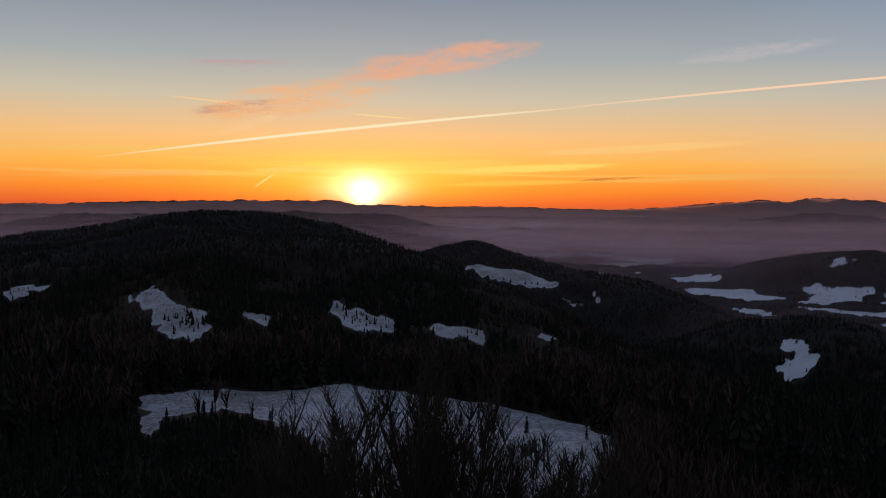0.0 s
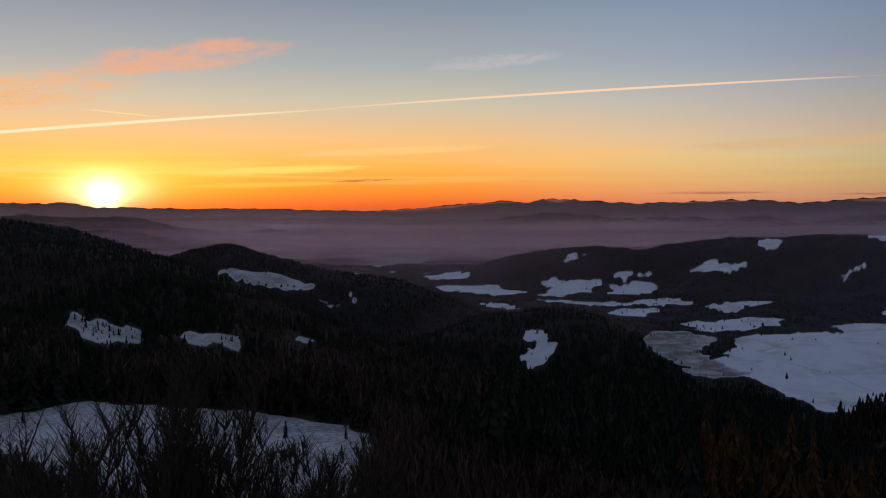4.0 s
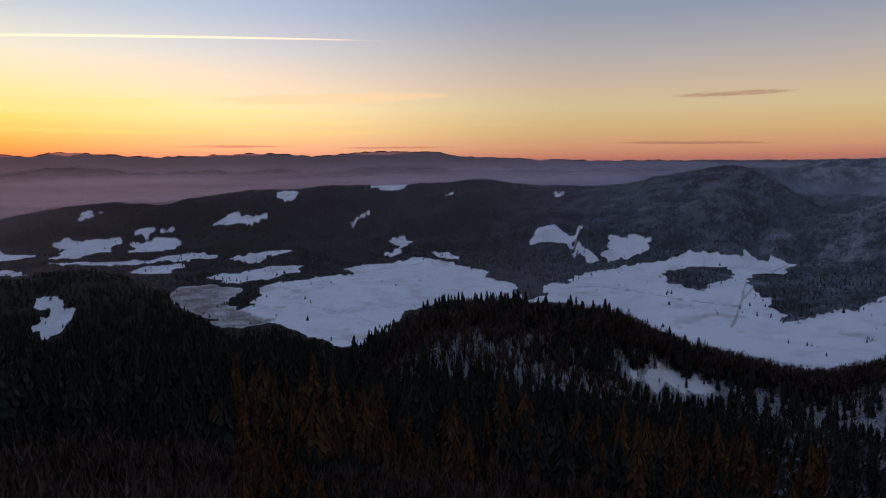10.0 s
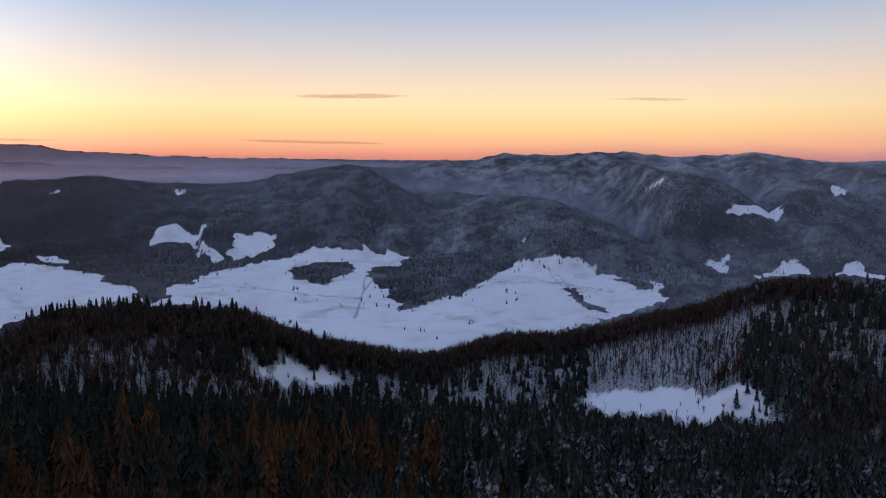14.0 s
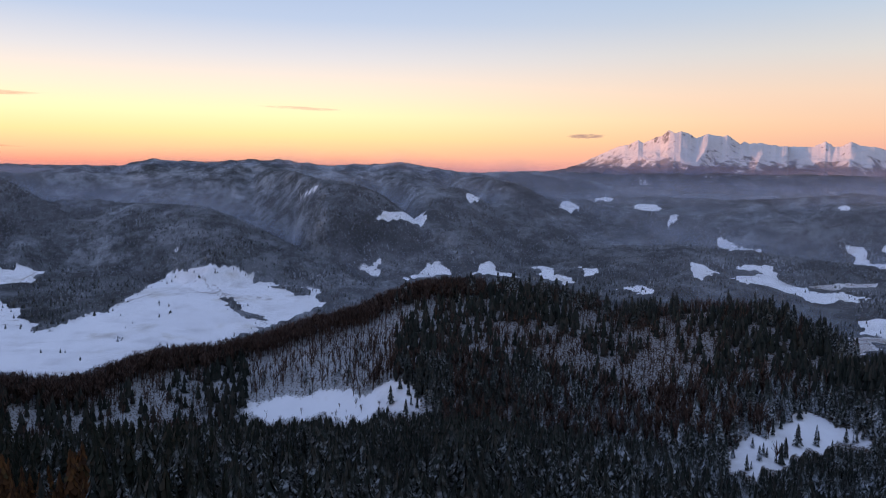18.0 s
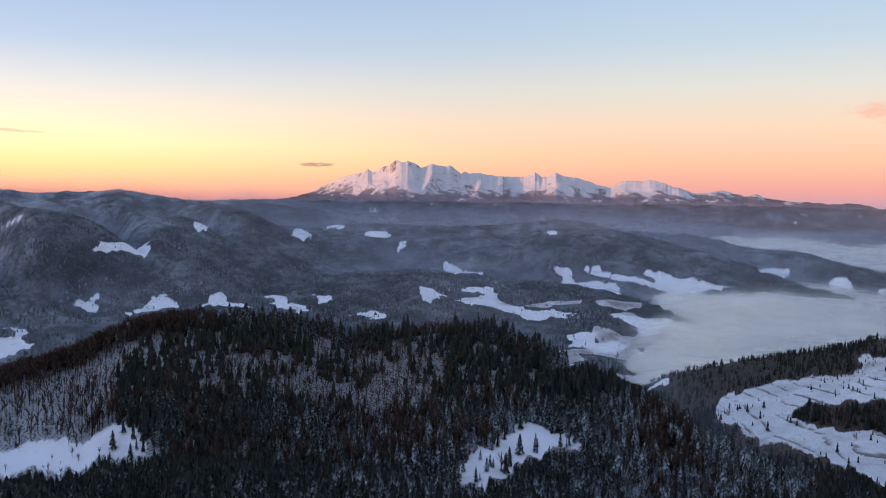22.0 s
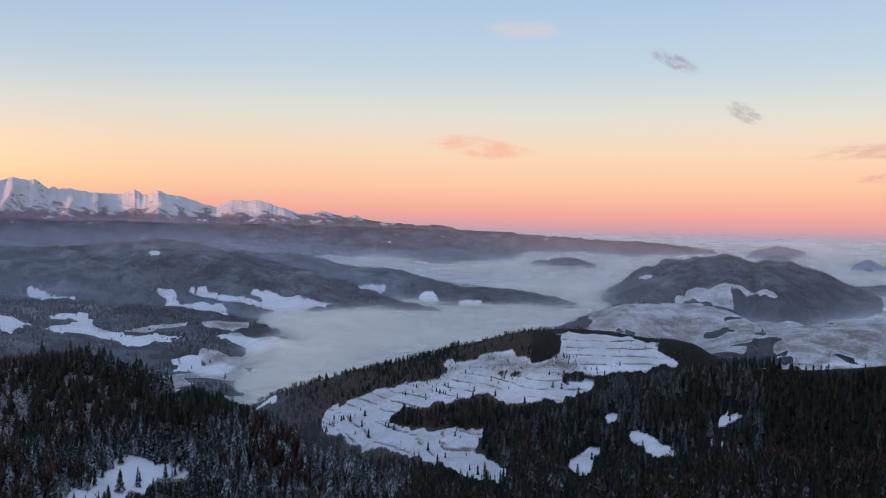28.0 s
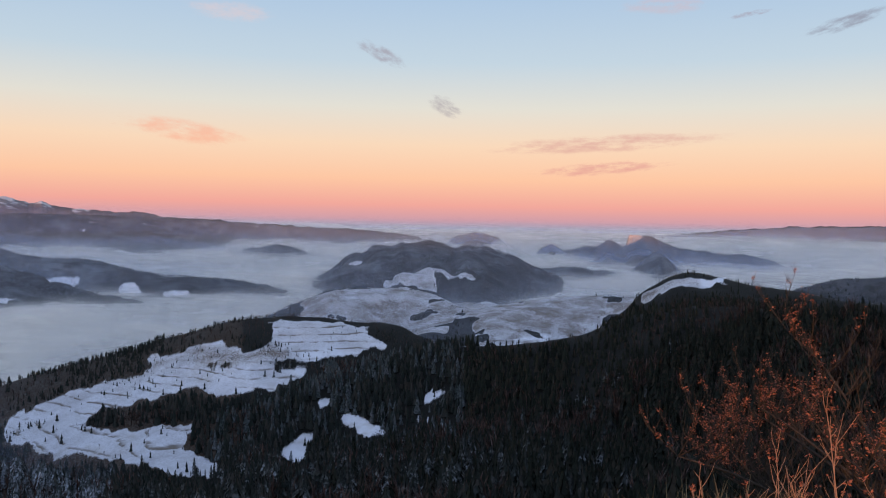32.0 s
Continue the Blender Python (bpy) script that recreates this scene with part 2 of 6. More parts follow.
def tree_scale(r):
    """Height of a tree against a grown one near the summit; shrinks with distance, as far land is drawn closer to fit
    the camera's view.
    """
    r = np.asarray(r, float)
    far = 400 + 900 * (np.exp(np.clip((r - 400) / 900, 0, 4.2)) - 1)
    return np.where(r < 400, 1.0, r / np.maximum(far, r))


AZ_FINE = np.arange(-80.0, 240.0, 0.05)
RIDGES = []
CRESTS = {}


def ridge(name, crest, front, back, trees=1.0, rough=0.0, grain=1.5, soft=0.35, seed=1):
    """A crest given as (bearing, dip, distance), the slopes towards the summit and away from it."""
    c = np.array(crest, float)
    win = np.exp(-0.5 * (np.arange(-40, 41) * 0.05 / soft) ** 2)
    win /= win.sum()
    dip = np.convolve(np.interp(AZ_FINE, c[:, 0], c[:, 1], left=-40, right=-40), win, "same")
    dist = np.convolve(np.interp(AZ_FINE, c[:, 0], c[:, 2]), win, "same")
    if rough:
        dip = dip + rough * (fractal(AZ_FINE / grain, AZ_FINE * 0 + seed, seed, 5) - 0.5)
    height = dist * np.tan(np.radians(dip)) - trees * 15 * tree_scale(dist)
    RIDGES.append((dist, height, front, back, seed))
    CRESTS[name] = (c[0, 0], c[-1, 0], dist, dip)


# low notch at bearing -5.4 added so that sunlight reaches the summit
ridge("far_range", [(-45, 0.2, 4300), (-27.9, 0.32, 4300), (-20, 0.52, 4300), (-13, 0.72, 4300), (-8.6, 0.69, 4300), (-7.4, 0.82, 4300), (-6.4, 0.55, 4300), (-5.4, 0.44, 4300),
      (-4.4, 0.5, 4300), (0, 0.34, 4350), (3, 0.45, 4350), (8.3, 0.29, 4350), (12, 0.24, 4300), (16.7, 0.58, 4200), (20.7, 0.95, 4150),
      (22.3, 0.8, 4150), (24.2, 1.1, 4150), (28, 0.82, 4150), (30, 0.74, 4150), (33.4, 0.87, 4150), (36.2, 0.97, 4150), (39.8, 0.7, 4150),
      (44, 1.02, 4150), (48.1, 0.93, 4150), (49.4, 0.65, 4150), (53.5, 0.45, 4200), (58.5, 0.25, 4250), (64, 0.2, 4300), (70, 0.0, 4300), (80, -1, 4300)],
      0.36, 0.3, trees=0, rough=0.12, grain=1.2, soft=0.3, seed=3)
ridge("hazy_hills", [(-60, -0.9, 3000), (-27.9, -0.85, 3000), (-23.2, -0.15, 3000), (-20, -0.28, 3000), (-17, -0.5, 3000), (-11.6, 0.05, 3000),
      (-8.6, -0.12, 3000), (-3.7, -0.2, 3000), (-0.2, -0.94, 3000), (2.5, -1.25, 3000), (5, -2.5, 3000)], 0.34, 0.3, trees=0, rough=0.15, soft=0.4, seed=5)
ridge("sunrise_hill", [(-60, -3, 1500), (-32, -1.7, 1550), (-27.9, -1.4, 1550), (-24.8, -1.04, 1600), (-21.9, -0.66, 1600), (-19.5, -0.15, 1600),
      (-16.7, 0.27, 1600), (-13.5, 0.19, 1600), (-10.1, -0.17, 1550), (-7.1, -0.6, 1500), (-3.3, -1.93, 1400), (-1.3, -2.5, 1350), (1.8, -3.63, 1280),
      (4.5, -4.8, 1200), (8, -6.4, 1120), (12, -8.2, 1050), (16, -10, 1000)], 0.13, 0.4, rough=0.18, seed=7)
ridge("second_hill", [(-8, -4, 1700), (-3.3, -2.7, 1700), (-1.3, -2.42, 1700), (0.6, -1.93, 1700), (2.2, -1.65, 1700), (4.2, -2.25, 1680), (6.4, -2.83, 1650),
      (8.6, -3.47, 1620), (11.1, -3.8, 1600), (13.9, -4.28, 1560), (16, -5.15, 1520), (18.2, -5.9, 1480), (20.5, -6.8, 1420), (24, -8.2, 1300), (30, -12, 1150)],
      0.26, 0.4, rough=0.12, soft=0.3, seed=9)
ridge("round_hill", [(12, -9, 1150), (16.5, -7.6, 1200), (18.6, -6.7, 1250), (20.9, -6.25, 1280), (23.8, -5.97, 1280), (26, -6.1, 1260), (27.5, -6.6, 1230),
      (29.5, -7.5, 1160), (31.5, -9, 1080), (33, -10.2, 1020), (36, -13, 950)], 0.26, 0.4, rough=0.1, seed=11)
ridge("long_ridge", [(15.5, -5.0, 2250), (18.5, -3.59, 2250), (20.2, -2.93, 2250), (23.7, -2.22, 2250), (27.3, -2.02, 2250), (29.5, -2.1, 2250), (31.7, -1.87, 2300),
      (35.9, -1.32, 2300), (38.6, -1.4, 2300), (41.7, -1.15, 2300), (44.7, -1.17, 2350), (48.2, -1.08, 2350), (51.2, -0.78, 2350), (53.8, -1.2, 2350), (57.5, -1.35, 2350),
      (61.5, -1.2, 2350), (62.3, -0.75, 2300), (65.3, -0.32, 2270), (67.5, 0.03, 2250), (68.4, -0.2, 2250), (70, -0.3, 2450), (72.4, -0.32, 2600)], 0.34, 0.45, rough=0.1, seed=13)
ridge("brown_spur", [(57, -3.9, 1950), (59.5, -2.85, 2030), (61.8, -2.15, 2080), (64, -1.6, 2130), (66.2, -0.9, 2190), (67.3, -0.3, 2230)], 0.34, 0.5, rough=0.08, soft=0.25, seed=12)
ridge("peak_spur", [(67.2, -0.02, 2240), (68.4, -0.22, 2200), (70, -0.9, 2140), (71.5, -1.82, 2080), (73.4, -3.05, 1990), (75, -3.9, 1920), (76.9, -4.2, 1870), (79.2, -4.65, 1800), (82, -5.6, 1720)], 0.5, 0.6, rough=0.08, soft=0.25, seed=14)
ridge("snowy_ridge", [(68, -0.9, 2750), (71, -0.3, 2750), (73, 0.08, 2750), (74, 0.27, 2750), (74.8, -0.02, 2750), (76.2, 0.23, 2750), (77.8, 0.7, 2750), (79.7, 0.56, 2750),
      (83, 0.7, 2700), (86.6, 0.82, 2700), (89, 0.46, 2700), (92, 0.6, 2700), (94.1, 0.83, 2650), (96.5, 0.48, 2650), (98.5, 0.12, 2650), (100.1, 0.0, 2650), (102.1, 0.33, 2700),
      (104, 0.1, 2750), (107, -0.2, 2800), (112, -0.7, 2850), (118, -1.2, 2900)], 0.4, 0.5, trees=0.5, rough=0.1, soft=0.3, seed=15)
ridge("dark_spur", [(67, -0.9, 2600), (69, -1.6, 2350), (70.7, -1.82, 2200), (75.4, -1.92, 2080), (79.2, -2.09, 1980), (81.4, -2.26, 1920), (82.9, -2.81, 1880), (84.8, -3.72, 1830), (86.7, -4.61, 1760), (88.5, -5.49, 1690), (90.3, -6.34, 1600), (92, -7.3, 1540),
      (95, -9, 1450)], 0.4, 0.6, rough=0.1, soft=0.25, seed=17)
ridge("clearing_hill", [(83.5, 0.3, 2690), (86.5, 0.27, 2450), (88, -0.15, 2150), (89.1, -0.38, 2000), (91.0, -0.52, 2000), (92.9, -1.26, 1970), (94.5, -2.40, 1930), (96.1, -3.72, 1880), (98.0, -5.04, 1830), (100.0, -6.04, 1790), (101.9, -7.06, 1750), (104.9, -9.26, 1650)], 0.42, 0.6, rough=0.09, seed=71)
ridge("hollow_spur", [(92, 0.2, 2640), (94.2, -0.3, 2420), (95, -0.7, 2230), (96.0, -0.83, 2150), (97.5, -0.69, 2150), (99.1, -1.09, 2130), (100.6, -2.10, 2080), (102.6, -3.40, 2020), (104.9, -4.29, 1980), (107.1, -4.98, 1940), (109.7, -5.63, 1900), (112.3, -6.62, 1850), (115.3, -8.82, 1750)], 0.42, 0.6, rough=0.09, seed=72)
ridge("gentle_spur", [(96.5, 0.2, 2640), (99, 0.05, 2500), (100.2, -0.1, 2380), (101.2, -0.17, 2300), (102.5, -0.46, 2280), (104.4, -1.56, 2230), (106.3, -2.54, 2170), (108.5, -2.97, 2150), (110.7, -3.43, 2120), (113.2, -4.18, 2080), (115.3, -5.18, 2020), (117.1, -6.34, 1950), (120.1, -8.54, 1850)], 0.42, 0.6, rough=0.09, seed=73)
ridge("patchy_spur", [(97, -1.2, 2600), (101, -1.2, 2480), (104.0, -1.25, 2380), (105.9, -1.34, 2370), (108.6, -1.84, 2330), (111.3, -2.11, 2310), (113.6, -2.53, 2280), (116.0, -3.26, 2220), (118.3, -3.97, 2170), (120.9, -4.59, 2120), (123.6, -5.45, 2050), (126.6, -7.65, 1950)], 0.42, 0.6, rough=0.09, seed=74)
ridge("hedged_hill", [(102, -5.6, 2050), (106, -5.2, 2000), (108.2, -5.83, 1910), (110.2, -5.03, 1940), (111.7, -4.81, 1950), (113.7, -5.47, 1900), (115.6, -6.08, 1860), (118.0, -6.98, 1800), (121.0, -9.18, 1700)], 0.42, 0.6, rough=0.09, seed=75)
ridge("east_spur", [(113, -1.5, 2480), (118, -1.4, 2420), (120.1, -2.39, 2260), (122.4, -1.38, 2300), (124.7, -1.26, 2300), (127.0, -1.29, 2290), (129.8, -1.81, 2250), (132.1, -2.41, 2210), (134.4, -3.04, 2160), (136.7, -3.73, 2110), (139.3, -4.47, 2050), (143.5, -5.3, 1980)], 0.42, 0.6, rough=0.09, seed=76)
ridge("shore_spur", [(131.8, -6.16, 2150), (134.8, -4.56, 2220), (137.1, -3.91, 2250), (139.7, -3.93, 2240), (142.2, -4.39, 2190), (145.4, -4.54, 2170), (147.5, -5.19, 2100), (152, -5.9, 2050)], 0.42, 0.6, rough=0.09, seed=77)
ridge("frosted_hills", [(100, -2.1, 2450), (104.5, -1.9, 2450), (107.8, -1.25, 2500), (112.7, -1.15, 2500), (116.5, -1.2, 2500), (120.4, -1.06, 2500), (123.5, -0.58, 2500),
      (126.2, -1.05, 2500), (130, -1.4, 2450), (132.9, -1.55, 2450), (135.5, -2.3, 2400), (138.3, -2.4, 2350), (140.8, -2.95, 2250), (143.8, -3.4, 2200), (147.5, -3.7, 2200),
      (152, -4.6, 2150)], 0.42, 0.5, rough=0.2, seed=21)
ridge("lower_hills", [(104, -5.5, 1850), (109.7, -4.4, 1900), (113, -4.2, 1900), (118, -4.5, 1900), (123, -4.9, 1850), (127, -5.3, 1780), (130.5, -6.3, 1680), (133.5, -7.5, 1580), (136, -9.4, 1480)], 0.115, 0.3, rough=0.35, grain=2.5, seed=23)
ridge("foothills", [(96, -0.1, 3500), (102, 0.3, 3500), (105.2, 0.21, 3500), (112.7, 0.32, 3500), (124.2, 0.3, 3500), (131.8, 0.36, 3500), (139, 0.3, 3500), (143, 0.22, 3500),
      (147, 0.1, 3500), (151, -0.15, 3500), (154.3, -0.28, 3500), (157.4, -0.45, 3500), (161, -0.9, 3500)], 0.6, 0.3, trees=0, rough=0.12, seed=25)
ridge("fog_headlands", [(122, -1.4, 3250), (126.5, -1.07, 3250), (130, -0.88, 3250), (132.2, -0.69, 3250), (133.3, -0.74, 3250), (134.7, -1.01, 3250), (136.5, -1.15, 3250), (139.7, -1.14, 3250), (142.4, -0.9, 3250), (143.7, -1.11, 3250), (145.5, -1.35, 3250),
      (149, -1.9, 3250)], 0.6, 0.4, trees=0, rough=0.1, grain=1, soft=0.2, seed=27)
ridge("fog_islet", [(147.2, -1.95, 3120), (149.3, -1.5, 3120), (150.5, -1.45, 3120), (152, -1.8, 3120), (153, -2.3, 3120)], 0.5, 0.4, trees=0, rough=0.05, soft=0.2, seed=28)
ridge("forest_knob", [(38, -15, 560), (41.4, -12.6, 580), (44.3, -11.6, 590), (46.1, -10.6, 600), (47.8, -9.8, 610), (50.3, -9.35, 620), (53.2, -9.3, 630), (56.9, -9.6, 640),
      (60.7, -9.95, 650), (62.6, -10.9, 660), (64.6, -11.6, 670), (66.9, -12.1, 680), (69.7, -12.7, 690), (73.6, -13.05, 700), (76.3, -12.05, 720), (78.5, -11.55, 740), (81.5, -11.5, 750),
      (85, -10.85, 760), (88, -9.85, 770), (91.2, -9.1, 780), (94, -7.8, 790), (96, -7.15, 800), (99.5, -7.05, 800), (103, -6.95, 800), (105.3, -7.35, 800), (109.2, -8.3, 790)],
      0.3, 0.5, rough=0.1, soft=0.3, seed=29)
ridge("forest_dome", [(103, -7.6, 800), (107, -8.3, 790), (109.2, -8.38, 780), (111.2, -8.25, 770), (114.9, -7.6, 760), (118.6, -7.6, 750), (120.1, -8.2, 740), (122.2, -9.15, 720),
      (125.7, -10.3, 690), (128.3, -11.0, 660), (129.8, -11.6, 640), (131, -12.7, 620), (132.5, -13.9, 600), (134.4, -14.9, 570), (138, -16.2, 540), (143, -18.5, 500)],
      0.3, 0.5, rough=0.1, soft=0.3, seed=31)
ridge("terraced_knoll", [(126, -13.2, 1020), (131.6, -10.5, 1020), (133.4, -10.15, 1020), (137.2, -9.25, 1010), (141.1, -8.36, 1000), (143, -7.7, 1000), (144.9, -7.28, 1000), (146.9, -6.68, 1000), (149.4, -6.32, 1000), (151.1, -6.24, 1000), (153.4, -6.36, 1000),
      (155.6, -6.66, 1000), (157.1, -6.62, 990), (158.6, -6.85, 980), (159.7, -7.36, 970), (160.8, -8.05, 960), (168, -11, 940)], 0.2, 0.28, trees=0, rough=0.02, seed=33)
ridge("fog_island", [(150.5, -4.9, 2350), (152.9, -3.51, 2400), (153.7, -3.15, 2400), (154.2, -2.72, 2400), (154.8, -2.05, 2400), (155.5, -1.8, 2400), (155.9, -1.92, 2400), (156.5, -1.45, 2400), (157.4, -1.28, 2400), (157.9, -1.4, 2400), (158.5, -1.07, 2400),
      (159.2, -1.18, 2400), (160.5, -0.93, 2400), (161.2, -1.1, 2400), (162.1, -1.48, 2400), (163.1, -1.2, 2400), (163.8, -1.33, 2400), (164.3, -1.22, 2400), (165, -1.5, 2400), (166.2, -1.83, 2400), (166.8, -2.13, 2400), (167.5, -2.54, 2400),
      (168.4, -2.85, 2400), (170, -3.6, 2400)], 0.32, 0.35, trees=0.3, rough=0.1, grain=0.7, soft=0.14, seed=35)
ridge("island_shoulder", [(151.5, -4.9, 2230), (153, -4.15, 2240), (154.1, -3.41, 2250), (155.6, -2.88, 2260), (157, -2.15, 2290), (158.5, -2.42, 2290), (159.4, -2.85, 2260), (161, -3.15, 2240), (164, -3.7, 2220), (166, -4.1, 2210), (168, -4.8, 2200)],
      0.36, 0.3, trees=0.3, rough=0.08, grain=0.8, soft=0.2, seed=36)
ridge("island_spur", [(147, -7.5, 1650), (151.3, -5.4, 1750), (154, -4.4, 1800), (156.5, -4.25, 1850), (159.4, -4.3, 1850), (161, -4.7, 1800), (163.7, -5.75, 1650), (164.8, -5.35, 1650),
      (167, -4.95, 1680), (169.7, -4.55, 1700), (173, -4.35, 1700), (177, -4.5, 1650), (182, -5.5, 1600)], 0.2, 0.4, trees=0, rough=0.06, soft=0.25, seed=37)
ridge("bright_ridge", [(146, -12.5, 780), (150, -11.2, 800), (153, -10.2, 820), (156, -9.2, 830), (159.7, -8.3, 840), (162.7, -7.7, 840), (165.8, -7.55, 820), (168.9, -7.1, 800), (171.1, -6.6, 780), (174.0, -5.2, 760), (178.2, -4.3, 700), (181.6, -4.15, 660), (184.2, -4.4, 640),
      (187, -4.45, 630), (200, -6, 600)], 0.25, 0.4, trees=0.5, rough=0.05, soft=0.3, seed=39)
ridge("pasture_top", [(170.5, -8.5, 1000), (172.5, -6.4, 1000), (174, -5.1, 1000), (174.7, -4.15, 1000), (176.8, -2.95, 1000), (177.9, -2.7, 1000), (179.6, -2.93, 980), (181.6, -3.33, 960), (184.8, -3.72, 940), (187, -4.13, 920), (195, -4.6, 900)],
      0.22, 0.4, trees=0, rough=0.03, soft=0.2, seed=40)
ridge("far_islands", [(161, -1.6, 3500), (162, -0.72, 3500), (163.9, -0.32, 3500), (165.3, -0.78, 3500), (167, -1.7, 3400)], 0.45, 0.4, trees=0, rough=0.05, soft=0.2, seed=41)
ridge("crown_rocks", [(168.9, -2.2, 3150), (169.7, -1.5, 3150), (171, -1.17, 3150), (171.7, -1.23, 3130), (172.6, -0.6, 3100), (173.4, -0.97, 3100), (173.8, -0.96, 3100), (174.0, -0.52, 3100), (174.6, -0.33, 3100), (175.4, -0.42, 3100), (176.1, -0.77, 3100),
      (176.8, -1.06, 3100), (178.2, -1.28, 3100), (180.2, -1.49, 3080), (181.2, -1.46, 3060), (182.2, -1.65, 3050), (183.2, -1.91, 3050), (185, -2.8, 3000)], 0.9, 0.4, trees=0, rough=0.05, grain=0.6, soft=0.08, seed=43)
ridge("crown_shoulder", [(171.2, -2.2, 3030), (171.8, -1.8, 3030), (172.8, -1.43, 3040), (173.9, -1.15, 3050), (174.8, -1.3, 3050), (176, -1.7, 3030), (177, -2.2, 3020)], 0.9, 0.4, trees=0, rough=0.04, soft=0.1, seed=44)
ridge("cone_islet", [(167.5, -1.9, 3200), (168.1, -1.37, 3200), (168.8, -0.98, 3200), (169.4, -1.37, 3200), (170, -1.9, 3200)], 0.8, 0.4, trees=0, rough=0.03, soft=0.08, seed=46)
ridge("cone_hill", [(173.6, -3.1, 2800), (174.3, -2.49, 2800), (175, -1.84, 2800), (175.8, -1.33, 2800), (176.0, -1.33, 2800), (176.6, -1.95, 2800), (177.2, -2.52, 2800), (177.9, -3.1, 2800)], 0.6, 0.5, trees=0, rough=0.04, soft=0.1, seed=45)
ridge("low_islands", [(166, -3.6, 2650), (167.5, -2.82, 2650), (170.1, -2.55, 2650), (172.8, -2.75, 2650), (174.5, -3.6, 2650)], 0.4, 0.4, trees=0, rough=0.2, soft=0.2, seed=47)
ridge("northern_range", [(172, -0.8, 4300), (177.8, -0.22, 4300), (180.6, 0.09, 4300), (184.3, 0.38, 4250), (189.3, 0.46, 4200), (200, 0.5, 4200), (215, 0.3, 4200)], 0.32, 0.3, trees=0, rough=0.06, seed=49)
ridge("bush_hill", [(182, -4.6, 1900), (184.5, -3.4, 1900), (187, -2.75, 1900), (190, -2.5, 1900), (200, -3, 1900), (215, -4, 1900)], 0.4, 0.4, trees=0.3, rough=0.1, seed=51)

NEAR_AZ = np.array([-30, 10, 30, 50, 75, 95, 125, 150, 172, 190, 330.0])
NEAR_R = np.array([0, 6, 25, 70, 160, 260, 360, 480, 700.0])
NEAR_Z = np.array([
    [-1.7, -3.6, -14, -36, -52, -58, -63, -85, -150],
    [-1.7, -3.6, -14, -38, -55, -65, -78, -110, -170],
    [-1.7, -3.6, -15, -42, -74, -86, -89, -118, -200],
    [-1.7, -3.6, -15, -44, -82, -102, -115, -150, -230],
    [-1.7, -3.6, -15, -45, -86, -112, -125, -165, -240],
    [-1.7, -3.6, -15, -45, -86, -114, -125, -165, -230],
    [-1.7, -3.6, -15, -46, -92, -128, -152, -178, -230],
    [-1.7, -3.4, -14, -42, -82, -108, -124, -148, -200],
    [-1.7, -2.5, -11, -38, -76, -102, -118, -136, -165],
    [-1.7, -1.95, -7.5, -26, -52, -74, -90, -104, -135]])
NEAR_Z = np.concatenate([NEAR_Z, NEAR_Z[:1]])
FLOOR_R = np.array([0, 600, 1150, 1500, 1900, 2400, 3000, 3600, 4200, 4900.0])
FLOOR_DIP = np.array([-18.5, -18.5, -11.6, -7.9, -5.3, -3.4, -1.75, -0.7, -0.1, 0.2])
FOG_R = np.array([600, 1150, 1500, 1900, 2400, 2650, 2800, 3100, 3500, 4200, 4900.0])
FOG_DIP = np.array([-19.5, -10.9, -7.7, -5.3, -3.55, -2.95, -2.55, -1.75, -0.62, -0.2, -0.02])


def spur_shape(x, y):
    """1 along the spines of the side spurs, less in the ravines between them."""
    return 1 - np.abs(2 * fractal(x / 340, y / 340, 85, 4) - 1)


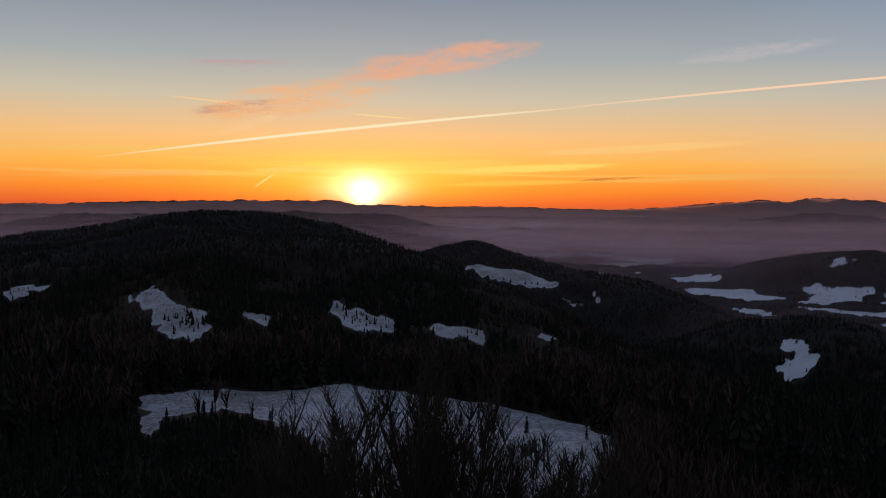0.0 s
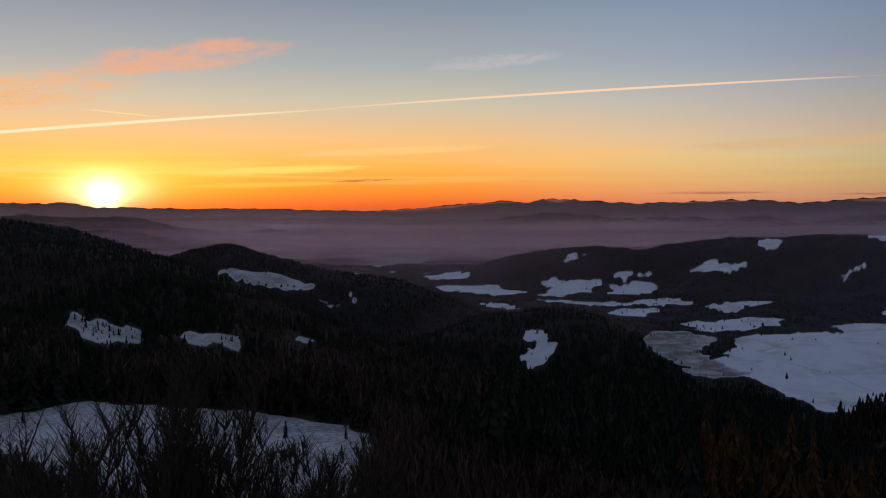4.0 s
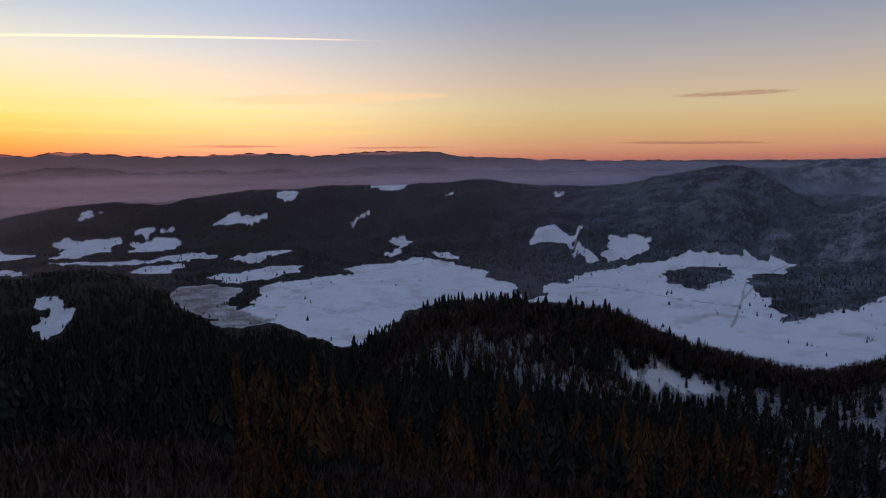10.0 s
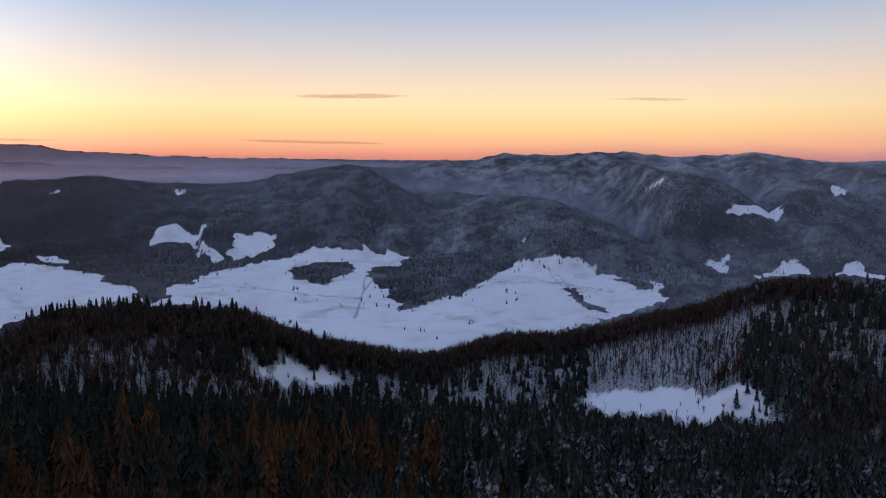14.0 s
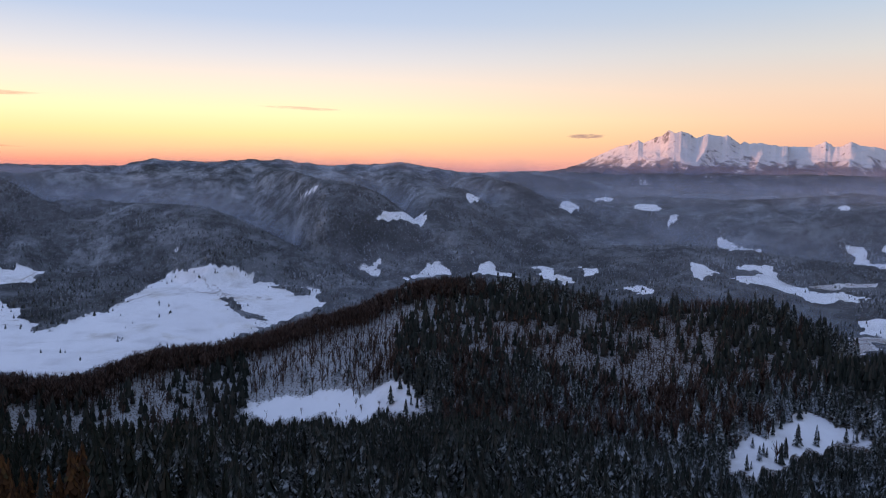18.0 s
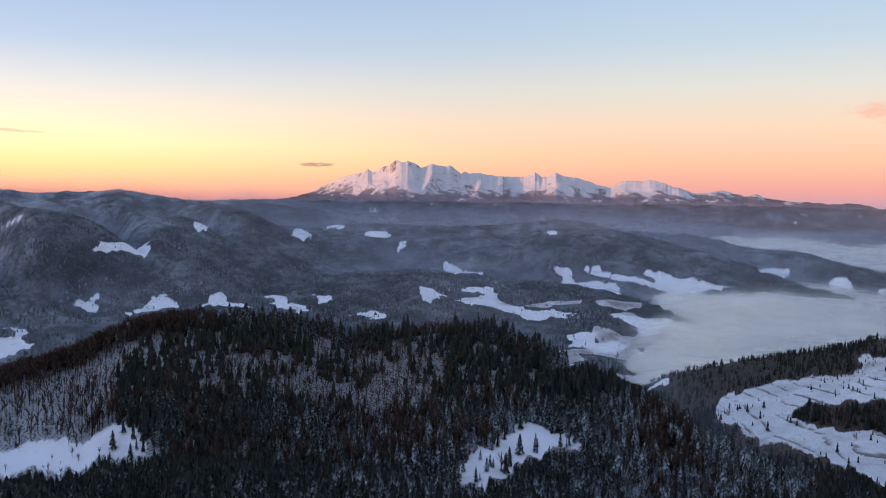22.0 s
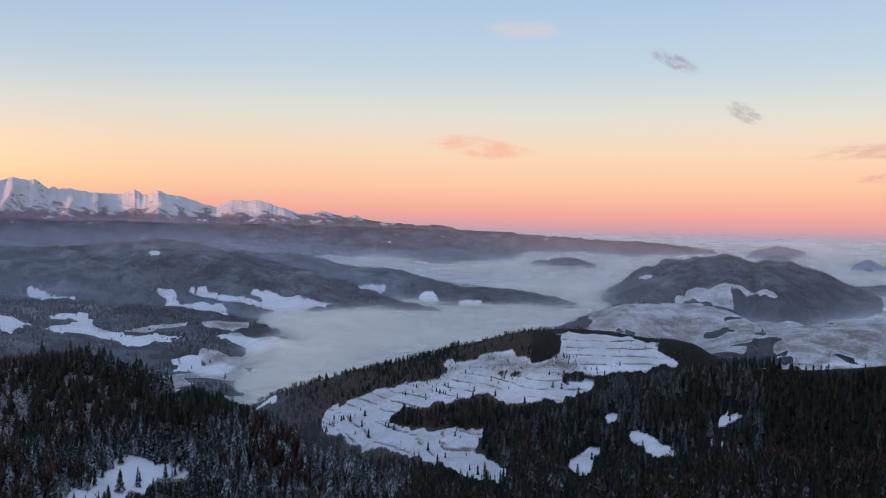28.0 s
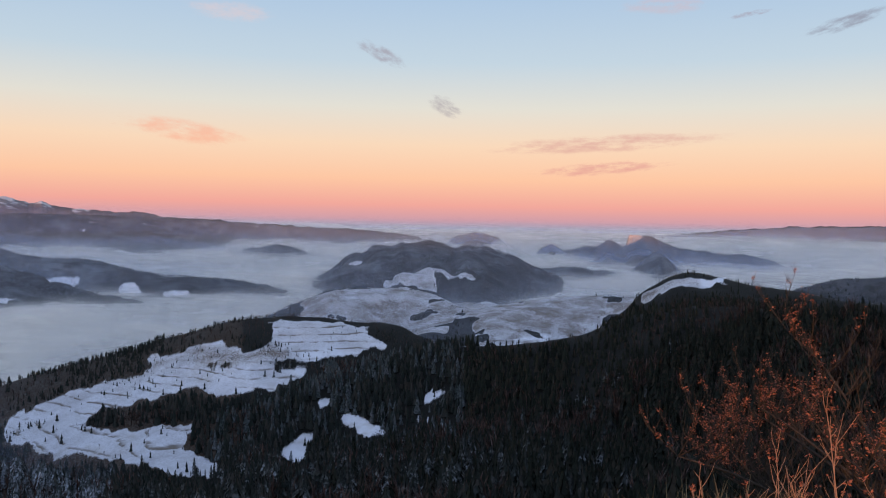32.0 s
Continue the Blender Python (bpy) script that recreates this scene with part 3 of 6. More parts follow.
def land(az, r):
    """Height of the bare ground, from eye level at the summit."""
    az, r = np.broadcast_arrays(np.asarray(az, float), np.asarray(r, float))
    x, y = r * np.sin(np.radians(az)), r * np.cos(np.radians(az))
    back = np.where(az > 215, np.clip((az - 215) / 40, 0, 1), np.clip((-45 - az) / 40, 0, 1))
    # the summit's own slopes
    a = np.clip(np.where(az < -30, az + 360, az), NEAR_AZ[0], NEAR_AZ[-1])
    k = np.clip(np.searchsorted(NEAR_AZ, a) - 1, 0, len(NEAR_AZ) - 2)
    f = (a - NEAR_AZ[k]) / (NEAR_AZ[k + 1] - NEAR_AZ[k])
    f = f * f * (3 - 2 * f)
    rr = np.clip(r, 0, NEAR_R[-1] - 0.01)
    j = np.clip(np.searchsorted(NEAR_R, rr, side="right") - 1, 0, len(NEAR_R) - 2)
    g = (rr - NEAR_R[j]) / (NEAR_R[j + 1] - NEAR_R[j])
    near = (NEAR_Z[k, j] * (1 - g) + NEAR_Z[k, j + 1] * g) * (1 - f) + (NEAR_Z[k + 1, j] * (1 - g) + NEAR_Z[k + 1, j + 1] * g) * f
    near = near - np.maximum(r - NEAR_R[-1], 0) * 0.4
    near = near + np.clip((r - 5) / 60, 0, 1) * 7 * (fractal(x / 60, y / 60, 60) - 0.5) + np.clip((r - 2) / 8, 0, 1) * 0.6 * (fractal(x / 3, y / 3, 61) - 0.5)
    floor = np.maximum(r, 600) * np.tan(np.radians(np.interp(r, FLOOR_R, FLOOR_DIP) - 1.2 * np.clip((az - 127) / 8, 0, 1))) + np.clip(r / 600, 0, 1) * 7 * (fractal(x / 260, y / 260, 62, 3) - 0.5)
    z = [near, floor]
    lump = fractal(x / 170, y / 170, 70, 4) - 0.5
    spur = np.clip(np.abs(fractal(x / 330, y / 330, 80, 3) - 0.5) * 4, 0, 1)
    gully = spur_shape(x, y) - 0.72
    for dist, height, front, rear, seed in RIDGES:
        rc, zc = np.interp(az, AZ_FINE, dist), np.interp(az, AZ_FINE, height)
        d = r - rc
        s = np.where(d < 0, front, rear)
        w = 0.025 * rc
        away = np.clip(np.abs(d) / (0.12 * rc), 0, 1)
        z.append(zc - s * (np.sqrt(d * d + w * w) - w) * (1 + away * 0.45 * (spur - 0.3)) + away * (lump * 0.008 + gully * 0.036 * np.clip((3300 - rc) / 700, 0.12, 1)) * rc - back * 3000)
    z = np.stack(z)
    soft = np.clip(0.004 * r, 0.4, 6)
    top = z.max(0)
    return top + soft * np.log(np.exp((z - top) / soft).sum(0)) - 0.3 * soft

# outlines are cast from the camera's view onto the land
MEADOWS = []


def meadow(kind, outline):
    """Open ground by its outline in the plan: a snowy meadow, a terraced field, a pasture with thin snow, snow darkened
    in its colour, or a wood standing in one.
    """
    MEADOWS.append((kind, np.array(outline, float)))


# on the sunrise side, grass tufts and painted shade darken the snow
meadow("dimmed", [(-99, 274), (-90, 298), (-73, 303), (-55, 310), (-42, 336), (-18, 329), (4, 311), (20, 296), (35, 288), (47, 266), (51, 240), (38, 191), (29, 159), (12, 151), (-19, 146), (-30, 189), (-49, 240), (-69, 266), (-76, 230), (-69, 198), (-78, 215)])
meadow("dimmed", [(-379, 966), (-325, 882), (-336, 984), (-288, 877), (-237, 825), (-214, 761), (-220, 730), (-247, 753), (-305, 844)])
meadow("dimmed", [(-201, 817), (-156, 810), (-158, 768), (-175, 787)])
meadow("dimmed", [(-137, 958), (-102, 917), (-53, 935), (-14, 904), (29, 894), (50, 891), (40, 879), (4, 873), (-40, 926), (-84, 863), (-109, 877)])
meadow("dimmed", [(-521, 980), (-498, 995), (-481, 1023), (-477, 1001), (-492, 962), (-495, 931)])
meadow("dimmed", [(38, 1552), (101, 1543), (159, 1501), (203, 1448), (172, 1436), (113, 1431), (64, 1434)])
meadow("dimmed", [(210, 1427), (235, 1403), (224, 1394), (198, 1415)])
meadow("dimmed", [(259, 1462), (269, 1405), (259, 1402), (245, 1467)])
meadow("dimmed", [(98, 953), (132, 963), (122, 931), (100, 937)])
meadow("snow", [(453, 1106), (470, 1101), (458, 1057), (469, 1048), (461, 1014), (437, 1004), (433, 1037), (423, 1039), (439, 1057)])
meadow("snow", [(1127, 799), (1217, 827), (1355, 832), (1530, 803), (1582, 751), (1587, 650), (1626, 640), (1655, 588), (1642, 546), (1595, 548), (1537, 534), (1537, 569), (1415, 552), (1288, 457), (1221, 414), (1289, 399), (1403, 343), (1551, 336), (1611, 316), (1610, 294), (1573, 225), (1580, 175), (1559, 94), (1505, 35), (1444, -35), (1401, 23), (1301, 76), (1254, 112), (1154, 162), (1124, 226), (1065, 259), (997, 300), (986, 334), (1006, 396), (1024, 469), (1083, 551), (1141, 640), (1129, 715)])
meadow("snow", [(1702, 352), (1714, 303), (1690, 304), (1694, 345)])
meadow("snow", [(511, 285), (566, 288), (590, 281), (600, 265), (604, 245), (581, 257), (554, 273)])
meadow("snow", [(662, 83), (665, 56), (653, 22), (638, -8), (624, -28), (621, -49), (601, -52), (580, -58), (571, -65), (576, -46), (610, -11), (635, 30), (649, 63)])
meadow("snow", [(477, -239), (476, -250), (503, -261), (487, -269), (515, -301), (527, -322), (507, -327), (506, -346), (485, -339), (489, -324), (477, -304), (489, -295), (461, -269), (443, -242), (451, -228)])
meadow("snow", [(591, 2107), (690, 2163), (681, 2047), (611, 2056), (568, 2053)])
meadow("snow", [(547, 1906), (631, 1938), (706, 1912), (645, 1764), (586, 1802), (546, 1839)])
meadow("snow", [(649, 1830), (690, 1868), (726, 1748), (685, 1748), (639, 1766)])
meadow("snow", [(816, 1893), (887, 1850), (960, 1809), (938, 1798), (869, 1722), (787, 1700), (731, 1712), (797, 1815)])
meadow("snow", [(584, 1720), (635, 1654), (634, 1588), (598, 1622)])
meadow("snow", [(702, 1691), (808, 1629), (937, 1606), (926, 1577), (812, 1584), (734, 1643)])
meadow("snow", [(981, 1819), (1078, 1818), (1048, 1796), (984, 1795)])
meadow("snow", [(930, 1767), (1005, 1776), (1052, 1747), (984, 1660), (907, 1683)])
meadow("snow", [(802, 1525), (871, 1539), (912, 1515), (869, 1466), (821, 1474)])
meadow("snow", [(878, 1945), (946, 1970), (991, 1963), (933, 1944), (888, 1933)])
meadow("snow", [(453, 1114), (464, 1099), (455, 1059), (472, 1040), (452, 1014), (430, 1010), (422, 1039), (438, 1059)])
meadow("snow", [(1161, 1788), (1202, 1772), (1211, 1710), (1246, 1675), (1199, 1634), (1143, 1637), (1163, 1765)])
meadow("snow", [(1330, 1776), (1382, 1783), (1406, 1753), (1376, 1715), (1324, 1744)])
meadow("snow", [(1581, 1662), (2308, 2221), (1640, 1587), (1586, 1604)])
meadow("snow", [(1673, 1493), (1695, 1441), (1683, 1422), (1657, 1460)])
meadow("snow", [(1369, 1533), (1415, 1544), (1475, 1539), (1435, 1526), (1380, 1526)])
meadow("snow", [(1793, 1342), (1827, 1327), (1811, 1323)])
meadow("snow", [(1838, 1281), (1877, 1254), (1909, 1210), (1861, 1229)])
meadow("snow", [(948, 1614), (990, 1595), (1018, 1500), (1003, 1500), (948, 1528), (902, 1536)])
meadow("snow", [(1010, 1466), (1107, 1497), (1151, 1453), (1086, 1429), (996, 1426)])
meadow("snow", [(878, 1351), (960, 1373), (1025, 1367), (1071, 1315), (1036, 1288), (906, 1260), (855, 1278)])
meadow("pasture", [(786, 1306), (835, 1285), (857, 1226), (802, 1181), (790, 1130), (805, 1057), (797, 1018), (757, 1022), (686, 1041), (719, 1107), (716, 1190), (539, 918), (721, 1228)])
meadow("snow", [(827, 1166), (891, 1204), (995, 1205), (1057, 1181), (1105, 1235), (1227, 1205), (1289, 1205), (1287, 1116), (1265, 1030), (1208, 936), (1178, 859), (1121, 836), (1055, 847), (1009, 905), (942, 911), (842, 856), (752, 816), (731, 848), (748, 916), (760, 998), (767, 1081)])
meadow("snow", [(1390, 1385), (1456, 1397), (1429, 1362), (1281, 1259)])
meadow("snow", [(1263, 1290), (1274, 1268), (1275, 1238), (1245, 1255)])
meadow("snow", [(1308, 1223), (1351, 1217), (1372, 1190), (1323, 1119), (1307, 1147), (1321, 1204)])
meadow("snow", [(1113, 801), (1242, 822), (1374, 840), (1170, 713), (1130, 747)])
meadow("pasture", [(451, -1540), (432, -1593), (372, -1624), (302, -1659), (249, -1668), (195, -1663), (218, -1598), (265, -1571), (284, -1509), (332, -1409), (421, -1405), (438, -1462)])
meadow("pasture", [(739, -1700), (637, -1697), (580, -1682), (572, -1558), (622, -1475), (643, -1478)])
meadow("pasture", [(833, -1523), (780, -1601), (722, -1660), (643, -1478), (701, -1439)])
meadow("wood", [(1466, 726), (1545, 707), (1565, 635), (1476, 616), (1321, 605), (1363, 658)])
meadow("wood", [(1469, 578), (1548, 549), (1596, 530), (1643, 509), (1645, 357), (1584, 332), (1462, 337), (1347, 397), (1280, 425), (1352, 490)])
meadow("wood", [(1445, 200), (1434, 175), (1305, 117), (1299, 133)])
meadow("wood", [(1550, 121), (1547, 93), (1464, 51), (1458, 78)])
meadow("wood", [(1485, 34), (1506, 8), (1444, -18), (1403, 15)])
meadow("wood", [(1347, 673), (1491, 714), (1550, 704), (1569, 638), (1497, 609), (1408, 606), (1346, 623)])
meadow("wood", [(1426, 563), (1548, 581), (1558, 537), (1642, 529), (1677, 478), (1645, 409), (1644, 344), (1552, 341), (1443, 338), (1393, 386), (1315, 394), (1269, 413), (1313, 463), (1371, 515)])
meadow("wood", [(1546, 128), (1554, 108), (1515, 56), (1461, 72)])
meadow("wood", [(1516, 41), (1509, -2), (1447, -30), (1405, 24)])
meadow("wood", [(1281, 1247), (1313, 1224), (1267, 1195), (1234, 1202)])
meadow("wood", [(1491, 1087), (1529, 1044), (1518, 983), (1414, 892), (1300, 890), (1330, 959)])
meadow("terrace", [(653, -623), (652, -643), (644, -660), (626, -677), (599, -684), (603, -707), (583, -722), (537, -723), (489, -729), (436, -722), (386, -747), (386, -729), (398, -712), (401, -684), (425, -672), (458, -674), (483, -689), (500, -683), (512, -671), (537, -675), (538, -658), (543, -637), (540, -618), (563, -609), (577, -600), (524, -599), (495, -614), (446, -602), (436, -623), (420, -599), (418, -581), (415, -569), (395, -565), (354, -537), (300, -463), (358, -521), (385, -520), (441, -547), (485, -562), (524, -560), (575, -575), (610, -582)])
meadow("terrace", [(500, -849), (475, -861), (441, -879), (404, -892), (378, -887), (378, -873), (385, -865), (356, -845), (329, -849), (358, -819), (379, -797), (403, -780), (427, -774), (451, -793), (473, -818)])
meadow("pasture", [(383, -790), (397, -767), (440, -727), (492, -733), (541, -728), (598, -740), (589, -750), (546, -756), (543, -773), (497, -761), (458, -757), (449, -789), (425, -770), (402, -777)])
meadow("snow", [(422, -766), (411, -794), (380, -813), (387, -786), (409, -766)])
meadow("snow", [(546, -777), (517, -780), (497, -761), (527, -761)])
meadow("snow", [(876, -729), (756, -662), (731, -658), (770, -649)])
meadow("snow", [(336, -600), (328, -621), (313, -598), (307, -582), (318, -570)])
meadow("snow", [(319, -673), (306, -669), (292, -665), (279, -654), (260, -649), (272, -637), (288, -641), (291, -651), (304, -652)])
meadow("snow", [(247, -691), (251, -723), (238, -726), (236, -714), (241, -701)])
meadow("snow", [(244, -670), (240, -671), (236, -659), (242, -661)])
meadow("snow", [(179, -492), (180, -516), (176, -514), (175, -486)])
meadow("snow", [(347, -679), (339, -691), (331, -674), (338, -666)])
# darkened here to soften the white of the island's slopes
meadow("dimmed", [(681, -1921), (661, -1963), (620, -2001), (577, -1990), (572, -1929), (625, -1936), (652, -1935), (660, -1901), (644, -1895), (656, -1856), (694, -1834), (736, -1837), (764, -1838), (764, -1854), (773, -1947), (740, -1972)])
meadow("dimmed", [(751, -1600), (710, -1679), (668, -1668), (588, -1715), (569, -1610), (635, -1588), (687, -1542), (701, -1493)])
meadow("dimmed", [(982, -2088), (962, -2116), (926, -2109), (921, -2079), (949, -2053)])
meadow("snow", [(29, -948), (12, -941), (-39, -2363), (-116, -2267), (-191, -2249), (-260, -2137), (-180, -2118), (-111, -2174), (-63, -2232), (6, -912), (34, -915)])
meadow("snow", [(1981, -892), (1948, -917), (1891, -945), (1837, -974), (1669, -813), (1916, -910)])
meadow("snow", [(1589, -690), (1568, -707), (1533, -722), (1490, -706), (1466, -679), (1449, -654), (1482, -659)])
meadow("snow", [(1548, -764), (1558, -799), (1553, -837), (1502, -836), (1427, -827), (1372, -871), (1347, -941), (1329, -909), (1315, -836), (1308, -777), (1390, -812), (1364, -754), (1364, -706), (1458, -717), (1507, -754), (1475, -783), (1529, -801)])
meadow("snow", [(1750, -1109), (1730, -1146), (1683, -1156), (1672, -1133), (1614, -1134), (1512, -1164), (1405, -1067), (1486, -1045), (1653, -1096), (1721, -1105)])
meadow("snow", [(1696, -1177), (1668, -1222), (1605, -1244), (1526, -1249), (1525, -1273), (1597, -1272), (1582, -1302), (1518, -1327), (1463, -1365), (1403, -1396), (1397, -1356), (1425, -1305), (1441, -1278), (1388, -1289), (1419, -1276), (1455, -1273), (1479, -1260), (1497, -1234), (1539, -1193), (1628, -1176)])
meadow("snow", [(1551, -1601), (1527, -1646), (1475, -1660), (1489, -1636), (1445, -1501)])
meadow("snow", [(1345, -995), (1302, -1011), (1256, -1016), (1227, -1047), (1148, -1054), (1144, -1016), (1159, -990), (1128, -926), (1205, -969), (1245, -960), (1306, -972)])
meadow("snow", [(1218, -804), (1195, -818), (1160, -841), (1141, -822), (1116, -856), (1098, -866), (1065, -795), (1075, -769), (1144, -783), (1184, -788)])
meadow("snow", [(1436, -512), (1503, -561), (1355, -542), (1327, -525), (1398, -511)])
meadow("snow", [(1713, -421), (1656, -440), (1542, -452), (1542, -420), (1616, -408)])
meadow("snow", [(1378, -1649), (1338, -1681), (1304, -1659), (1343, -1637)])
meadow("snow", [(1277, -1694), (1213, -1698), (1171, -1718), (1217, -1663), (1268, -1672)])
meadow("snow", [(2239, -808), (2232, -864), (2197, -893), (2182, -861)])
meadow("snow", [(1908, -1199), (1992, -1279), (1896, -1240), (1879, -1207)])
meadow("snow", [(2362, -732), (2504, -812), (2311, -774), (2308, -740)])
meadow("pasture", [(1463, -1231), (1432, -1246), (1355, -1195), (1261, -1076), (1422, -1189)])
meadow("pasture", [(1347, -1317), (1328, -1356), (1265, -1359), (1238, -1306), (1286, -1282)])
meadow("snow", [(2181, 128), (2104, 101), (1997, 57), (1960, 58), (2047, 91)])
meadow("snow", [(1789, -73), (1833, -105), (1960, -178), (1866, -208), (1834, -142)])
meadow("snow", [(2026, -304), (2272, -377), (2057, -350), (1998, -315)])
meadow("snow", [(2212, -410), (2200, -429), (2165, -438), (2177, -414)])
meadow("snow", [(1676, -7), (1685, -24), (1697, -58), (1674, -86), (1635, -78), (1651, -57), (1673, -41)])
meadow("snow", [(1599, -125), (1651, -151), (1696, -190), (1723, -205), (1691, -207), (1665, -221), (1636, -246), (1640, -195), (1609, -148)])
meadow("snow", [(1671, -265), (1673, -286), (1662, -314), (1626, -353), (1581, -360), (1601, -325), (1625, -295), (1641, -275)])
meadow("snow", [(1719, -410), (1689, -427), (1599, -427), (1555, -450), (1544, -424), (1597, -398)])
meadow("snow", [(1670, -482), (1647, -506), (1569, -505), (1579, -485)])
meadow("snow", [(2117, -554), (2247, -611), (2227, -635), (2160, -627), (2174, -608)])
meadow("snow", [(2248, -809), (2245, -866), (2196, -884), (2173, -814)])
meadow("snow", [(2355, -740), (2520, -822), (2314, -781)])
meadow("snow", [(2069, -839), (2156, -902), (2088, -881), (2054, -845)])
meadow("snow", [(1536, 1108), (1575, 1102), (1632, 1088), (1605, 1012), (1554, 973), (1595, 1028), (1487, 932), (1469, 875), (1437, 863), (1426, 881), (1454, 918), (1543, 1002), (1564, 1044), (1505, 1082)])
meadow("snow", [(1610, 944), (1623, 909), (1631, 858), (1604, 824), (1556, 839), (1505, 857), (1456, 842), (1499, 880), (1576, 917)])
meadow("snow", [(1743, 566), (1762, 562), (1744, 554), (1729, 557)])
meadow("wood", [(532, -660), (516, -677), (490, -689), (473, -676), (449, -669), (446, -638), (434, -612), (465, -610), (497, -634)])
meadow("wood", [(560, -627), (560, -649), (547, -646), (533, -626), (537, -614)])
meadow("wood", [(609, -713), (569, -724), (565, -714), (592, -703)])
meadow("wood", [(498, -731), (458, -723), (410, -744), (386, -760), (381, -750), (410, -733), (453, -715), (493, -724)])
meadow("pasture", [(86, -992), (52, -964), (29, -948), (17, -912), (56, -912), (86, -935)])
meadow("snow", [(336, -1311), (319, -1378), (286, -1458), (255, -1475), (282, -1437), (312, -1312)])


def inside(px, py, outline):
    ok = np.zeros(px.shape, bool)
    n = len(outline)
    lo, hi = outline.min(0), outline.max(0)
    box = (px > lo[0]) & (px < hi[0]) & (py > lo[1]) & (py < hi[1])
    if not box.any():
        return ok
    x, y = px[box], py[box]
    c = np.zeros(x.shape, bool)
    for i in range(n):
        (x1, y1), (x2, y2) = outline[i - 1], outline[i]
        if y1 != y2:
            c ^= ((y1 > y) != (y2 > y)) & (x < (x2 - x1) * (y - y1) / (y2 - y1) + x1)
    ok[box] = c
    return ok


def open_ground(x, y):
    """1 on snowy meadows, and 1 on those that are terraced."""
    r = np.hypot(x, y)
    j = np.clip(r * 0.009, 0.6, 14)
    cell = np.where(r < 700, 14.0, np.where(r < 1300, 24.0, 40.0))
    px = x + j * ((fractal(x / cell, y / cell, 90, 4) - 0.5) * 4 + (fractal(x / 9, y / 9, 91, 2) - 0.5) * 1.6)
    py = y + j * ((fractal(x / cell, y / cell, 95, 4) - 0.5) * 4 + (fractal(x / 9, y / 9, 96, 2) - 0.5) * 1.6)
    snow, terrace = np.zeros(x.shape), np.zeros(x.shape)
    global pasture
    pasture = np.zeros(x.shape)
    for kind, outline in MEADOWS:
        m = inside(px, py, outline)
        if kind == "wood":
            snow[m] = 0
        else:
            snow[m] = 1
            if kind == "terrace":
                terrace[m] = 1
            pasture[m] = {"pasture": 1.25, "terrace": 0.45, "dimmed": 0.95, "snow": 0.0}[kind]
    bearing = np.degrees(np.arctan2(x, y)) % 360
    # pastures and hedges on the spur below the island, and fields on the shore of the fog
    patch = fractal(x / 75, y / 75, 230, 4)
    spur_fields = (bearing > 149) & (bearing < 183) & (r > 1250) & (r < 1900) & (patch > 0.42)
    wander = bearing + 30 * (fractal(x / 200, y / 200, 231, 3) - 0.5)
    shore = (wander > 119) & (wander < 134) & (r > 1150) & (r < 1720) & (patch > 0.57)
    strips = (bearing > 103) & (bearing < 152) & (r > 3300) & (r < 3500) & (fractal(bearing / 1.0, r / 8, 232, 4) > 0.66)
    plain = (x > -700) & (bearing + 10 * fractal(x / 90, y / 90, 234, 3) < 20) & (r > 2150) & (r < 3600) & (fractal(x / 190, y / 45, 233, 3) > 0.56)
    for area, thin in ((spur_fields & (snow < 0.5), 1.2), (shore & (snow < 0.5), 1.1), (strips, 0.3), (plain, 1.2)):
        snow[area] = 1
        pasture[area] = thin
    return snow, terrace


def fringe(x, y, snow):
    """True on open ground near the edge of a wood."""
    r = np.hypot(x, y)
    out = np.zeros(x.shape, bool)
    for a in (0.3, 1.9, 3.5, 5.1):
        d = 0.011 * r
        out |= open_ground(x + d * math.cos(a), y + d * math.sin(a))[0] < 0.5
    return out & (snow > 0.5)


def hedge(x, y):
    return np.abs(fractal(x / 120, y / 120, 210, 3) - 0.5) < 0.012


def frost_light_amount(az, r):
    """Hoarfrost lies on the woods west of the valley, none towards the sunrise; light on crests and sun-facing slopes
    is painted into it.
    """
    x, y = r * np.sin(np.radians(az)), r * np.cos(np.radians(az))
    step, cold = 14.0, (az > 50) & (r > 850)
    # lighter where the slope faces the sunrise side
    sun_facing = np.zeros(az.shape)
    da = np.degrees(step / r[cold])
    sun_facing[cold] = np.clip(0.5 + 1.1 * (land(az[cold] + da, r[cold]) - land(az[cold] - da, r[cold])) / (2 * step), 0, 1)
    painted_relief = np.clip((spur_shape(x, y) - 0.62) / 0.3, 0, 1) * 0.4 + 0.6 * sun_facing
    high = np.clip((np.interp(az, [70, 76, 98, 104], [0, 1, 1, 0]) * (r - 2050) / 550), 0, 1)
    return (0.06 + 0.62 * painted_relief + 0.4 * high) * np.where(az > 148, np.where(r > 2100, 0.7, 0.25), 1) * np.where((az > 124) & (r < 1200), 0.2, 1) * np.clip((az - 50) / 22, 0, 1) * np.clip((r - 850) / 250, 0, 1) * np.clip((3300 - r) / 400, 0.6, 1)


